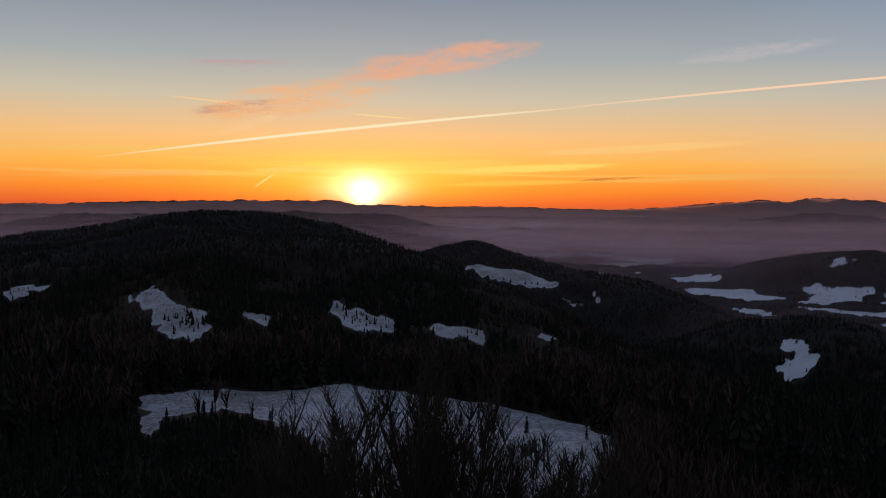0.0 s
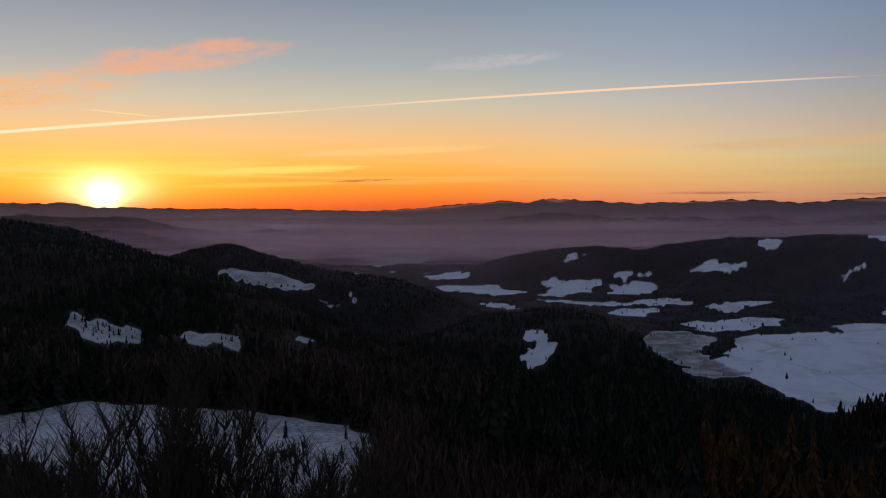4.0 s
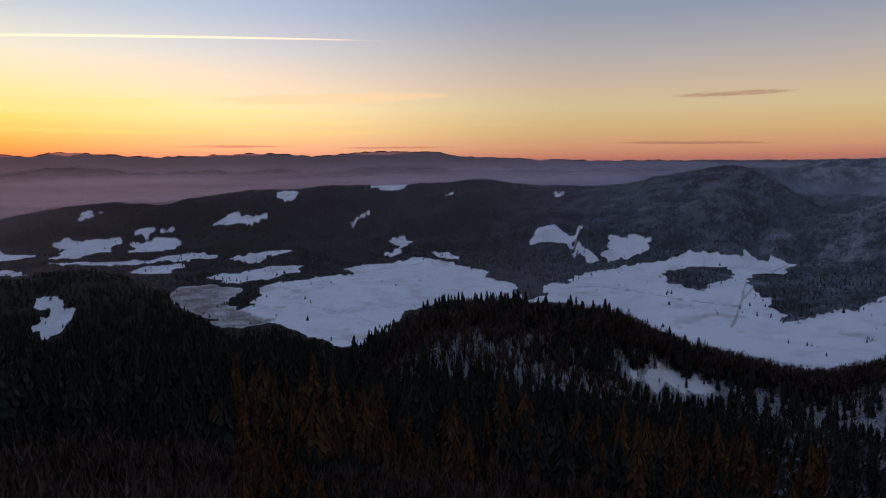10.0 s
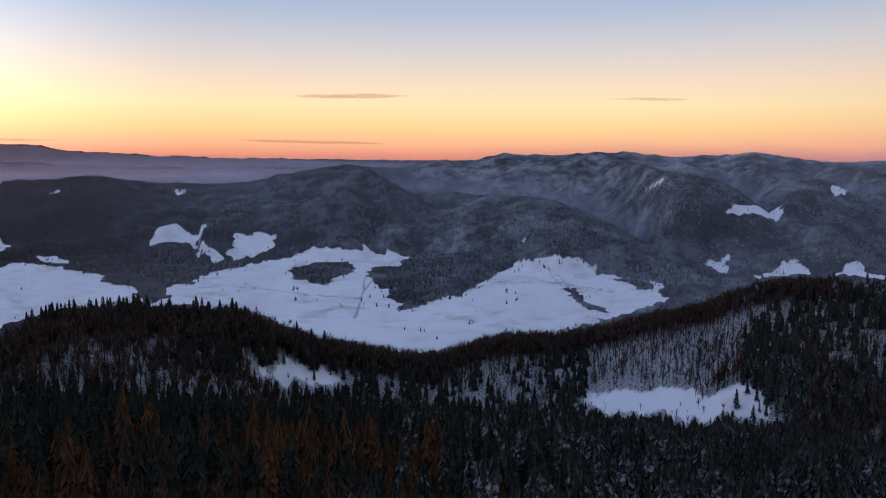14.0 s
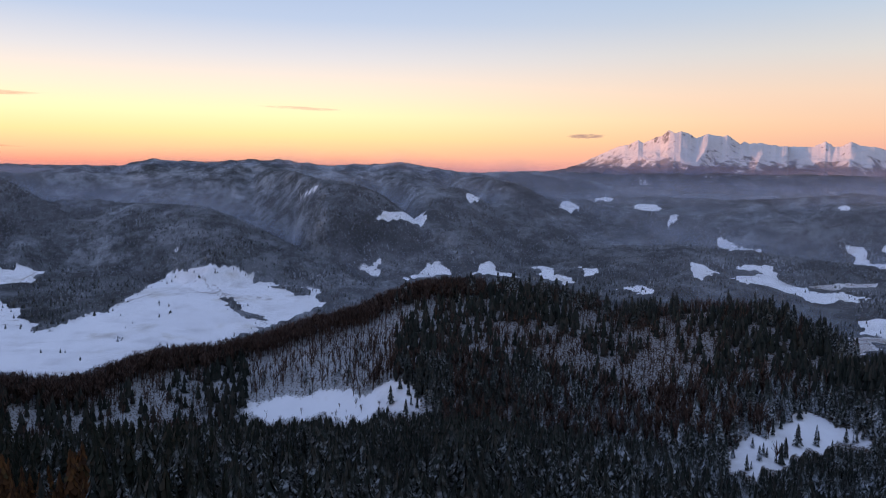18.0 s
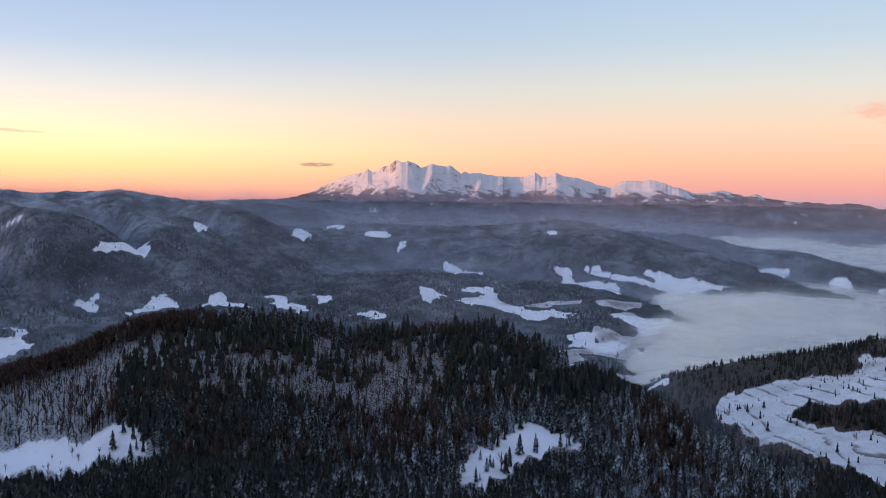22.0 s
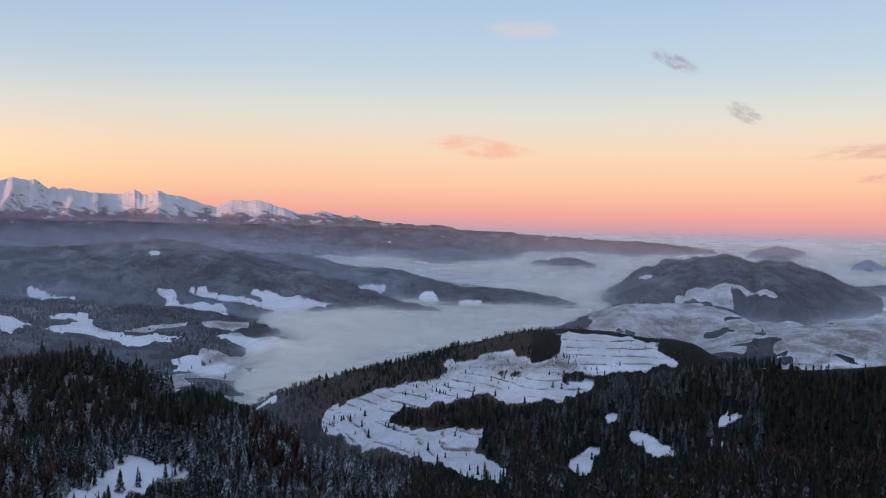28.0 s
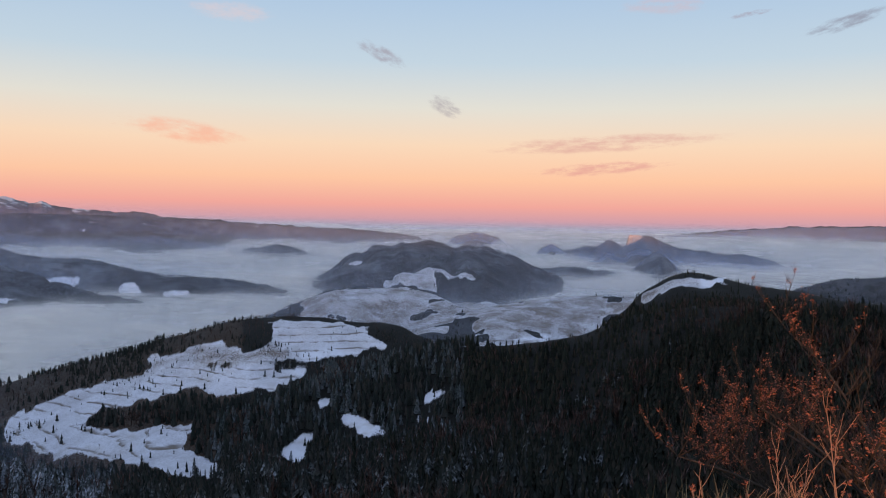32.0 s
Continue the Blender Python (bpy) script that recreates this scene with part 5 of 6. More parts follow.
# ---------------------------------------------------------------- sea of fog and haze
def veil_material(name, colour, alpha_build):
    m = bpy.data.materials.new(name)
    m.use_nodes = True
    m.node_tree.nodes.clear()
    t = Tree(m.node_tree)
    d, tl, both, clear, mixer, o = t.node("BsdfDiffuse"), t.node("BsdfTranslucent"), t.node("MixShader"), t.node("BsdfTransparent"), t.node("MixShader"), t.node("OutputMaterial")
    # sunrise glow in the haze is painted as a warm tint
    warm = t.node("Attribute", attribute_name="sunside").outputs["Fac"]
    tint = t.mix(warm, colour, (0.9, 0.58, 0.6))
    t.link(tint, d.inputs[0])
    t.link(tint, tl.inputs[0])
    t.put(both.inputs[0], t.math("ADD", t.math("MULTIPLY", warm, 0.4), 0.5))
    t.link(d.outputs[0], both.inputs[1])
    t.link(tl.outputs[0], both.inputs[2])
    pos = t.node("NewGeometry").outputs["Position"]
    t.put(mixer.inputs[0], alpha_build(t, pos))
    t.link(clear.outputs[0], mixer.inputs[1])
    t.link(both.outputs[0], mixer.inputs[2])
    t.link(mixer.outputs[0], o.inputs[0])
    return m


FOG_SHEETS = 8
fog_az = np.arange(118, 215, 0.5)
fog_r = np.geomspace(900, 4800, 110)
FA, FR = np.meshgrid(fog_az, fog_r)
FX, FY = FR * np.sin(np.radians(FA)), FR * np.cos(np.radians(FA))
for k in range(FOG_SHEETS):
    sink = 0.075 * k - 0.24 - 1.3 * np.clip((131 - FA) / 8, 0, 1) * np.clip((2300 - FR) / 300, 0, 1)
    dip = np.interp(FR, FOG_R, FOG_DIP) + sink
    wave = 0.004 * FR * (fractal(FX / 260, FY / 260, 150 + k, 4) - 0.5) * (1.0 + 0.35 * k)
    me = mesh_from("fog", np.stack([FX, FY, FR * np.tan(np.radians(dip)) + wave], -1).reshape(-1, 3), grid_faces(len(fog_r), len(fog_az)), None, True)
    me.materials.clear()

    def fog_alpha(t, pos, k=k):
        n = t.noise(t.vmul(pos, (1, 1, 0)), 0.003, 5, 0.6)
        return t.range(n, 0.2 + 0.05 * k, 0.62 + 0.05 * k, 0.85 if k == 0 else 0.03, (0.97, 0.6, 0.5, 0.42, 0.36, 0.3, 0.24, 0.18)[k])
    me.materials.append(veil_material("fog", (1.0, 0.96, 0.9), fog_alpha))
    tagged(new("fog_bank", me), "pale sea of fog filling the valley", "fog", group="fog layers", kind="stuff")



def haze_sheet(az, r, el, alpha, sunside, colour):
    """An upright tinted sheet that stands in for haze; az, r, el and alpha are grids of one shape."""
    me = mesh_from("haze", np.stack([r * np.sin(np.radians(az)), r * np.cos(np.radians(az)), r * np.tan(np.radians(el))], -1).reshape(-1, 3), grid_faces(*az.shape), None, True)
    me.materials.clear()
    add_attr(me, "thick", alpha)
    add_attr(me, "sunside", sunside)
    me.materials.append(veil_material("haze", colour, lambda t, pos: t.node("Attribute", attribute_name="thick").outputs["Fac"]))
    tagged(new("haze_bank", me), "tinted sheet standing in for morning haze between the hills", "haze", group="haze veils", kind="stuff")


# behind each crest a tinted sheet paints the valley's haze over the next ridge
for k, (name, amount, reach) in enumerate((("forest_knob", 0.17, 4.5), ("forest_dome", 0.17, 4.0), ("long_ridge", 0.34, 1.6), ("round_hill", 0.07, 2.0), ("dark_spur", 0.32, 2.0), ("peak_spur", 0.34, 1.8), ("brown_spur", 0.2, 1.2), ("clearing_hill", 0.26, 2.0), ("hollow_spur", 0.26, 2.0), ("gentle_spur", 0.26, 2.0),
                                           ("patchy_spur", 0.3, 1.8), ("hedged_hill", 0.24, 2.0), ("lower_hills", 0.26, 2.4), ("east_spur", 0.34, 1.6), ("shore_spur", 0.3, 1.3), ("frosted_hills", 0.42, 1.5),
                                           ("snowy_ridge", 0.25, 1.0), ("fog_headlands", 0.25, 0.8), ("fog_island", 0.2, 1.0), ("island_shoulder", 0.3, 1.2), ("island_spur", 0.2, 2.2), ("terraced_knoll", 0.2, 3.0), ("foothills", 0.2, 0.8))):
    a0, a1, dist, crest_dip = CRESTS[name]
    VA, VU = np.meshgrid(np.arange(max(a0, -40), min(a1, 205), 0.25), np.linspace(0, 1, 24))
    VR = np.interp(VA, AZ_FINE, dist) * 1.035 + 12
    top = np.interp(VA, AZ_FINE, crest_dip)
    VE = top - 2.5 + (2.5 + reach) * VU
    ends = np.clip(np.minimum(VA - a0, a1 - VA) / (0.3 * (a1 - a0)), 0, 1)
    mottle = 0.6 + 0.8 * fractal(VA / 5, VE / 1.5, 160 + k, 4)
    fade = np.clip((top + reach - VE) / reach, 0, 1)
    haze_sheet(VA, VR, VE, (0.85 if a1 > 70 else 0.8) * amount * ends * ends * (3 - 2 * ends) * fade ** 1.2 * mottle * np.clip(VU * 8, 0, 1), np.clip((62 - VA) / 40, 0, 1), (0.54, 0.61, 0.8))

# sheets at growing distance stand in for the thickening haze of the air
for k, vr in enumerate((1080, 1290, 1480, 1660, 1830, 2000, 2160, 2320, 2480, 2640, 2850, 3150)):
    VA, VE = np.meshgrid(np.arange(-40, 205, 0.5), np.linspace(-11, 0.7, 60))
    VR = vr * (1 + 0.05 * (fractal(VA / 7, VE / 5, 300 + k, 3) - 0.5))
    mottle = 0.7 + 0.6 * fractal(VA / 9, VE / 1.6, 320 + k, 4)
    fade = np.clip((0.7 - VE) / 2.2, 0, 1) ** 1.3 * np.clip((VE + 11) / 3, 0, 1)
    haze_sheet(VA, VR, VE, np.interp(VA, [-40, 30, 60, 100, 150, 200], [0.004, 0.008, 0.018, 0.026, 0.03, 0.028]) * fade * mottle, np.clip((62 - VA) / 40, 0, 1), (0.54, 0.61, 0.8))

# haze sheets before the farthest land, cut to its crests in the camera's view
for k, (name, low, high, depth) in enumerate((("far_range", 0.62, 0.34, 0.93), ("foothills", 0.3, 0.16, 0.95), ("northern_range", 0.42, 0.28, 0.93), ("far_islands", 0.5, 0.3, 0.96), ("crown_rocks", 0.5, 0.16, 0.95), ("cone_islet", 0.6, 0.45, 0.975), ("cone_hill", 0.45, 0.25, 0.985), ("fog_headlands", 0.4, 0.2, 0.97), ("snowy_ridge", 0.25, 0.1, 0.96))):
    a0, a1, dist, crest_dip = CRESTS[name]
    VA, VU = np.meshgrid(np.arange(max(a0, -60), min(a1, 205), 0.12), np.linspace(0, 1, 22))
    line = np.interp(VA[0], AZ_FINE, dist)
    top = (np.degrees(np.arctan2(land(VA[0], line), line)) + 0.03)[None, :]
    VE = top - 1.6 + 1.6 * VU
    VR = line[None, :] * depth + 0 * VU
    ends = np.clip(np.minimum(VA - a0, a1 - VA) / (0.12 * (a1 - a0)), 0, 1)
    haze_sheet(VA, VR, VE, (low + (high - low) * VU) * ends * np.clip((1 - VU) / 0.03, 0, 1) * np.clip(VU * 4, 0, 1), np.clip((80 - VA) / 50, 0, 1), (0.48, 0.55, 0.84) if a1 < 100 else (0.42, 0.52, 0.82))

# tinted sheets for the haze over the wide plain under the sunrise
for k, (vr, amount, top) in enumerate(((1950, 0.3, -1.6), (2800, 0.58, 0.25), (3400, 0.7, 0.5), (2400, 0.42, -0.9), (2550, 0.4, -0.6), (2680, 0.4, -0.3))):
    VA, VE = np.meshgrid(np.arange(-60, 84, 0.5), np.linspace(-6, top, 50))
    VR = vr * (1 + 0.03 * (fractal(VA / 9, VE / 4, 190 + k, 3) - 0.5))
    mottle = 0.55 + 0.9 * fractal(VA / 8, VE / 0.35, 195 + k, 4)
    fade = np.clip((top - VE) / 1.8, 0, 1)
    haze_sheet(VA, VR, VE, np.clip(amount * fade * mottle, 0, 0.9) * np.clip(((30 if k == 0 else 82) - VA) / 22, 0, 1) * np.clip((VE + 6) / 3.5, 0, 1), np.clip((80 - VA) / 50, 0.2, 1), (0.48, 0.55, 0.84))


# ---------------------------------------------------------------- snow-capped range
def rock_snow_build(t, b, pos):
    u = up(t)
    n = t.noise(pos, 0.03, 6, 0.7)
    cover = t.range(t.math("ADD", u, t.math("MULTIPLY", t.math("SUBTRACT", n, 0.5), 2.2)), 0.42, 0.62)
    low = t.node("Attribute", attribute_name="low").outputs["Fac"]
    cover = t.math("MULTIPLY", cover, t.range(t.math("ADD", low, t.math("MULTIPLY", t.math("SUBTRACT", t.noise(pos, 0.012, 5, 0.65), 0.5), 1.5)), 0.62, 0.44))
    rock = t.mix(t.noise(pos, 0.1, 4), (0.1, 0.095, 0.1), (0.2, 0.18, 0.17))
    rock = t.mix(t.range(low, 0.5, 0.7), rock, (0.045, 0.042, 0.05))
    return t.mix(cover, rock, t.mix(t.noise(pos, 0.02, 6, 0.7), (0.38, 0.37, 0.38), (0.6, 0.58, 0.58)))


MAT_PEAK = material("snowy_rock", rock_snow_build)
crest = np.array([(103, 0.2), (104.5, 0.41), (105.6, 0.59), (106.3, 0.86), (107.7, 1.54), (108.9, 2.05), (109.6, 2.24), (110.1, 2.5), (110.4, 2.3), (111.1, 2.64), (111.5, 2.73), (112.0, 3.13), (112.4, 2.96), (112.8, 3.06), (113.2, 2.96), (113.8, 2.66), (114.5, 2.91), (115.4, 2.73),
                  (115.7, 2.82), (116.5, 2.26), (116.7, 2.46), (117, 2.27), (117.6, 2.32), (119.2, 2.12), (120.7, 2.09), (121.5, 2.47), (121.9, 2.15), (122.3, 2.1), (122.9, 2.41), (123.4, 2.22), (124.4, 2.09), (125.9, 1.57), (126.6, 1.42), (127.4, 1.9), (129.3, 1.95),
                  (130.3, 1.67), (132.1, 1.1), (133.6, 1.33), (135.3, 0.95), (135.7, 1.17), (136.1, 0.92), (137.6, 0.7), (140.3, 0.54), (141.7, 0.59), (143, 0.26), (147, 0.1)])
pa = np.arange(103, 147, 0.04)
pu = np.linspace(0, 1.2, 90)
PA, PU = np.meshgrid(pa, pu)
ce = np.interp(PA, crest[:, 0], crest[:, 1]) + 0.16 * (fractal(PA / 0.3, PA * 0, 171, 4) - 0.5)
foot_dip = np.interp(PA, [103, 112, 124, 134, 143, 147], [0.1, 0.1, 0.0, -0.2, -0.6, -0.7])
down = np.clip(1 - PU, 0, 1)
# spurs run down from the crest, fanning out and leaning; the flanks of the highest mountain turn away on both sides
lean = PA + 3.0 * down * (fractal(PA / 3.0, PA * 0, 176, 2) - 0.5)
rib = 1 - np.abs(2 * fractal(lean / 2.1 + 0.5 * down, PU * 1.1, 170, 2) - 1)
fine_rib = 1 - np.abs(2 * fractal(lean / 0.8 + PU * 2.4, PU * 5 - lean / 1.5, 175, 4) - 1)
rise = np.where(PU <= 1, down * 0 + np.clip(PU, 0, 1) ** 1.25 + 0.1 * (rib - 0.7) * np.sin(np.clip(PU, 0, 1) * math.pi), 2 - PU)
pe = foot_dip + (ce - foot_dip) * rise + 0.3 * (fractal(PA / 0.7 + 2 * PU, PU * 6, 178, 5) - 0.5) * np.sin(np.clip(PU, 0, 1) * math.pi)
PR = 4120 + np.where(PA < 112.4, 80, 26) * np.minimum(np.abs(PA - 112.4), 7) + 25 * np.abs((PA - 127) % 8 - 4) * (PA > 119.4) - 420 * down - down * (np.interp(PA, [109, 113], [60, 130]) * (rib - 0.6) + 30 * (fine_rib - 0.6)) + np.where(PU > 1, (PU - 1) * 600, 0)
me = mesh_from("snowy_mountains", np.stack([PR * np.sin(np.radians(PA)), PR * np.cos(np.radians(PA)), PR * np.tan(np.radians(pe))], -1).reshape(-1, 3), grid_faces(len(pu), len(pa)), MAT_PEAK, True)
add_attr(me, "low", np.clip(1 - (pe + 0.1) / 2.35, 0, 1))
line = np.interp(pa, crest[:, 0], crest[:, 1])
# tinted haze sheet, cut to the mountains' crest in the camera's view
VA, VU = np.meshgrid(pa[::4], np.linspace(0, 1, 20))
VE = -0.6 + (line[::4][None, :] + 0.55) * VU
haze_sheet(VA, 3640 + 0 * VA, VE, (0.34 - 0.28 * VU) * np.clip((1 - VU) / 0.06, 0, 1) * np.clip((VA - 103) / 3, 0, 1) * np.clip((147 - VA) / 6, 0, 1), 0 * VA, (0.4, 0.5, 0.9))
tagged(new("snowy_mountains", me), "jagged snow-covered mountain range catching the first sun", "mountains", kind="structure")



def cliff_build(t, b, pos):
    bump(t, b, t.noise(pos, 0.12, 5, 0.7), 0.8, 4.0)
    return t.mix(t.noise(pos, 0.06, 6, 0.7), (0.22, 0.17, 0.15), (0.5, 0.42, 0.36))


CA, CU = np.meshgrid(np.arange(173.7, 175.35, 0.03), np.linspace(0, 1, 16))
side = np.clip(np.minimum((CA - 173.7) / 0.25, (175.35 - CA) / 0.7), 0, 1) ** 0.6
CE = -1.3 + side * CU * (0.95 + 0.12 * (fractal(CA / 0.25, CU * 0, 181, 4) - 0.5))
CR = 3058 + 22 * CU ** 1.5 - 14 * (1 - np.abs(2 * fractal(CA / 0.4, CU * 2, 182, 4) - 1)) + 10 * (1 - side)
me = mesh_from("rock_crown", np.stack([CR * np.sin(np.radians(CA)), CR * np.cos(np.radians(CA)), CR * np.tan(np.radians(CE))], -1).reshape(-1, 3), grid_faces(*CA.shape), material("pale_cliff", cliff_build), True)
tagged(new("rock_crown", me), "pale limestone cliff on a peak catching pink sunlight", "rock", kind="structure")


# ---------------------------------------------------------------- clouds and trails, far behind everything
def cloud_material(name, colour, alpha, stretch, seed, low, high, strength):
    m = bpy.data.materials.new(name)
    m.use_nodes = True
    m.node_tree.nodes.clear()
    t = Tree(m.node_tree)
    e, clear, mixer, o = t.node("Emission"), t.node("BsdfTransparent"), t.node("MixShader"), t.node("OutputMaterial")
    u, v = t.node("Attribute", attribute_name="along").outputs["Fac"], t.node("Attribute", attribute_name="across").outputs["Fac"]
    c = t.node("CombineXYZ")
    t.put(c.inputs[0], t.math("MULTIPLY", u, stretch[0]))
    t.put(c.inputs[1], t.math("MULTIPLY", v, stretch[1]))
    c.inputs[2].default_value = seed * 3.7
    n = t.noise(c.outputs[0], 1.0, 7, 0.68)
    round_off = t.range(t.math("ADD", t.math("MULTIPLY", u, u), t.math("MULTIPLY", v, v)), 1.0, 0.1)
    a = t.math("MULTIPLY", t.range(t.math("ADD", n, t.math("MULTIPLY", t.math("SUBTRACT", round_off, 0.6), 0.3)), low, high), t.math("MULTIPLY", round_off, alpha))
    # sunlight on the cloud is painted as emission
    e.inputs[0].default_value, e.inputs[1].default_value = (*srgb(*colour), 1), strength
    t.put(mixer.inputs[0], a)
    t.link(clear.outputs[0], mixer.inputs[1])
    t.link(e.outputs[0], mixer.inputs[2])
    t.link(mixer.outputs[0], o.inputs[0])
    return m


def cloud(name, az0, el0, az1, el1, thick, colour, alpha, label, stretch=(4, 2), seed=1, low=0.42, high=0.78, bend=0.0):
    """A sheet of cloud between two bearings, so many degrees thick."""
    u, v = np.meshgrid(np.linspace(-1, 1, 25), np.linspace(-1, 1, 9))
    da, de = (az1 - az0) / 2, (el1 - el0) / 2
    n = math.hypot(da, de)
    a = (az0 + az1) / 2 + u * da - v * de / n * thick / 2
    e = (el0 + el1) / 2 + u * de + v * da / n * thick / 2 + bend * (1 - u * u)
    R = 4700
    p = np.stack([R * np.cos(np.radians(e)) * np.sin(np.radians(a)), R * np.cos(np.radians(e)) * np.cos(np.radians(a)), R * np.sin(np.radians(e))], -1)
    # the painted glow is stronger towards the sunrise
    me = mesh_from(name, p.reshape(-1, 3), grid_faces(9, 25), cloud_material(name, colour, alpha, stretch, seed, low, high, 1.0 + 2.2 * max(0.0, min(1.0, (60 - az0) / 50))), True)
    add_attr(me, "along", u)
    add_attr(me, "across", v)
    return tagged(new(name, me), label, "cloud" if name == "cloud" else "contrail", kind="structure")


cloud("cloud", -20, 6.0, 0.5, 9.0, 3.4, (255, 180, 112), 0.85, "long pink and orange cloud above the sunrise", (3.2, 2.4), 1, 0.42, 0.85)
cloud("cloud", -18.5, 6.2, -9, 7.4, 1.3, (176, 138, 132), 0.7, "grey-mauve underside of a sunrise cloud", (3, 1.6), 2)
cloud("cloud", -19, 9.5, -9, 9.8, 0.7, (196, 160, 158), 0.7, "thin mauve streak of cloud", (3, 1.2), 3)
cloud("cloud", -10, 8.8, 9, 11.4, 3.0, (245, 172, 128), 0.8, "soft pink feathered cloud", (3, 1.5), 4)
cloud("cloud", 13.5, 9.7, 26, 10.8, 1.4, (215, 200, 200), 0.45, "faint pale wisp of cloud", (3, 1.2), 5)
cloud("cloud", -16, 4.6, -9.5, 6.9, 0.9, (255, 205, 150), 0.6, "pale orange wisp of cloud", (3, 1.2), 6)
cloud("cloud", -4, 10, 6, 10.6, 1.6, (236, 180, 150), 0.35, "pink haze of high cloud", (2, 1.2), 7)
for az0, el0, az1, el1, th, col, al, sd in ((-2, 2.7, 14, 3.3, 0.7, (255, 226, 110), 0.8, 8), (4, 3.9, 22, 4.7, 0.8, (255, 206, 128), 0.7, 9), (-14, 2.6, -7, 2.9, 0.6, (255, 214, 110), 0.6, 10),
                                          (-26, 2.2, -14, 2.5, 0.5, (255, 176, 96), 0.5, 11), (14, 3.6, 34, 4.3, 1.2, (255, 196, 120), 0.6, 12), (30, 4.3, 52, 4.8, 1.0, (250, 204, 150), 0.5, 13),
                                          (-3, 1.8, 12, 2.2, 0.5, (255, 205, 80), 0.6, 19)):
    cloud("cloud", az0, el0, az1, el1, th, col, al, "golden streak of thin cloud low over the sunrise", (3.5, 1.3), sd, 0.34, 0.6)
for az0, el0, az1, el1, th, col, al, sd in ((8, 2.15, 14.2, 2.45, 0.22, (196, 112, 60), 0.8, 21), (29, 1.4, 40, 1.4, 0.25, (190, 120, 95), 0.7, 22), (40, 1.25, 51, 1.25, 0.25, (200, 130, 105), 0.7, 23),
                                          (62, 4.35, 73, 4.5, 0.45, (232, 176, 145), 0.7, 24), (84, 4.3, 91, 4.15, 0.3, (228, 186, 160), 0.6, 25), (58, 1.45, 72, 1.25, 0.3, (205, 145, 120), 0.7, 26),
                                          (104.9, 2.65, 108.4, 2.75, 0.42, (158, 124, 128), 0.75, 27)):
    cloud("cloud", az0, el0, az1, el1, th, col, al, "small flat mauve cloud near the horizon", (3.0, 1.4), sd, 0.36, 0.72)
cloud("cloud", 138, 6.6, 150, 5.2, 2.0, (250, 178, 150), 0.7, "soft salmon-pink cloud", (2.5, 1.3), 31)
cloud("cloud", 143, 13.8, 151, 13.6, 1.8, (228, 205, 205), 0.5, "faint pinkish cloud", (2.5, 1.3), 32)
cloud("cloud", 154.9, 12.4, 159.2, 10.5, 1.5, (160, 150, 162), 0.7, "small ragged grey-mauve cloud", (2.2, 1.6), 33)
cloud("cloud", 159.8, 8.9, 163.0, 7.4, 1.7, (166, 156, 164), 0.65, "small ragged grey cloud", (1.8, 2.2), 34)
cloud("cloud", 162, 5.2, 182, 6.2, 1.6, (222, 168, 158), 0.75, "long dusky pink streak of cloud", (4, 1.3), 35)
cloud("cloud", 166, 3.6, 178, 4.5, 1.2, (226, 156, 150), 0.7, "dusky pink streak of cloud", (4, 1.3), 36)
cloud("cloud", 183.6, 12.0, 190, 13.6, 1.2, (146, 148, 164), 0.8, "dark grey ragged cloud", (2.5, 1.6), 37)
cloud("cloud", 172, 14.4, 180, 14.6, 1.6, (205, 190, 200), 0.6, "pale mauve cloud", (2.5, 1.6), 38)
cloud("cloud", 179.5, 13.5, 183, 13.9, 0.5, (168, 160, 175), 0.8, "thin grey cloud", (2.5, 1.0), 39)
cloud("contrail", -24.2, 3.0, 11, 7.2, 0.26, (255, 236, 190), 1.0, "bright aircraft trail across the sunrise sky", (14, 0.8), 41, 0.2, 0.42, 0.45)
cloud("contrail", 4, 6.62, 47, 8.25, 0.2, (255, 214, 175), 0.9, "thin fading aircraft trail", (14, 0.8), 42, 0.2, 0.45, 0.75)
cloud("contrail", -7, 6.62, -1.5, 6.25, 0.12, (255, 220, 150), 1.0, "short bright aircraft trail", (6, 0.8), 43, 0.2, 0.42)
cloud("contrail", -12.9, 1.45, -11.2, 2.6, 0.14, (255, 226, 130), 1.0, "short golden aircraft trail", (4, 0.8), 44, 0.2, 0.42)
cloud("contrail", -19, 7.4, -11, 6.85, 0.16, (255, 205, 150), 0.8, "short pale aircraft trail", (6, 0.8), 45, 0.25, 0.5)


# ---------------------------------------------------------------- single trees and the summit's own shrubs
def part(name, me, parent, label="", kind=""):
    ob = new(name, me)
    ob.parent = parent
    return tagged(ob, label, kind=kind)


def place(ob, az, r, sink=0.1, turn=0.0, size=1.0):
    a = radians(az)
    z = float(land(np.array([az]), np.array([r]))[0])
    ob.matrix_world = Matrix.Translation((r * math.sin(a), r * math.cos(a), z - sink)) @ Matrix.Rotation(turn, 4, "Z") @ Matrix.Scale(size, 4)


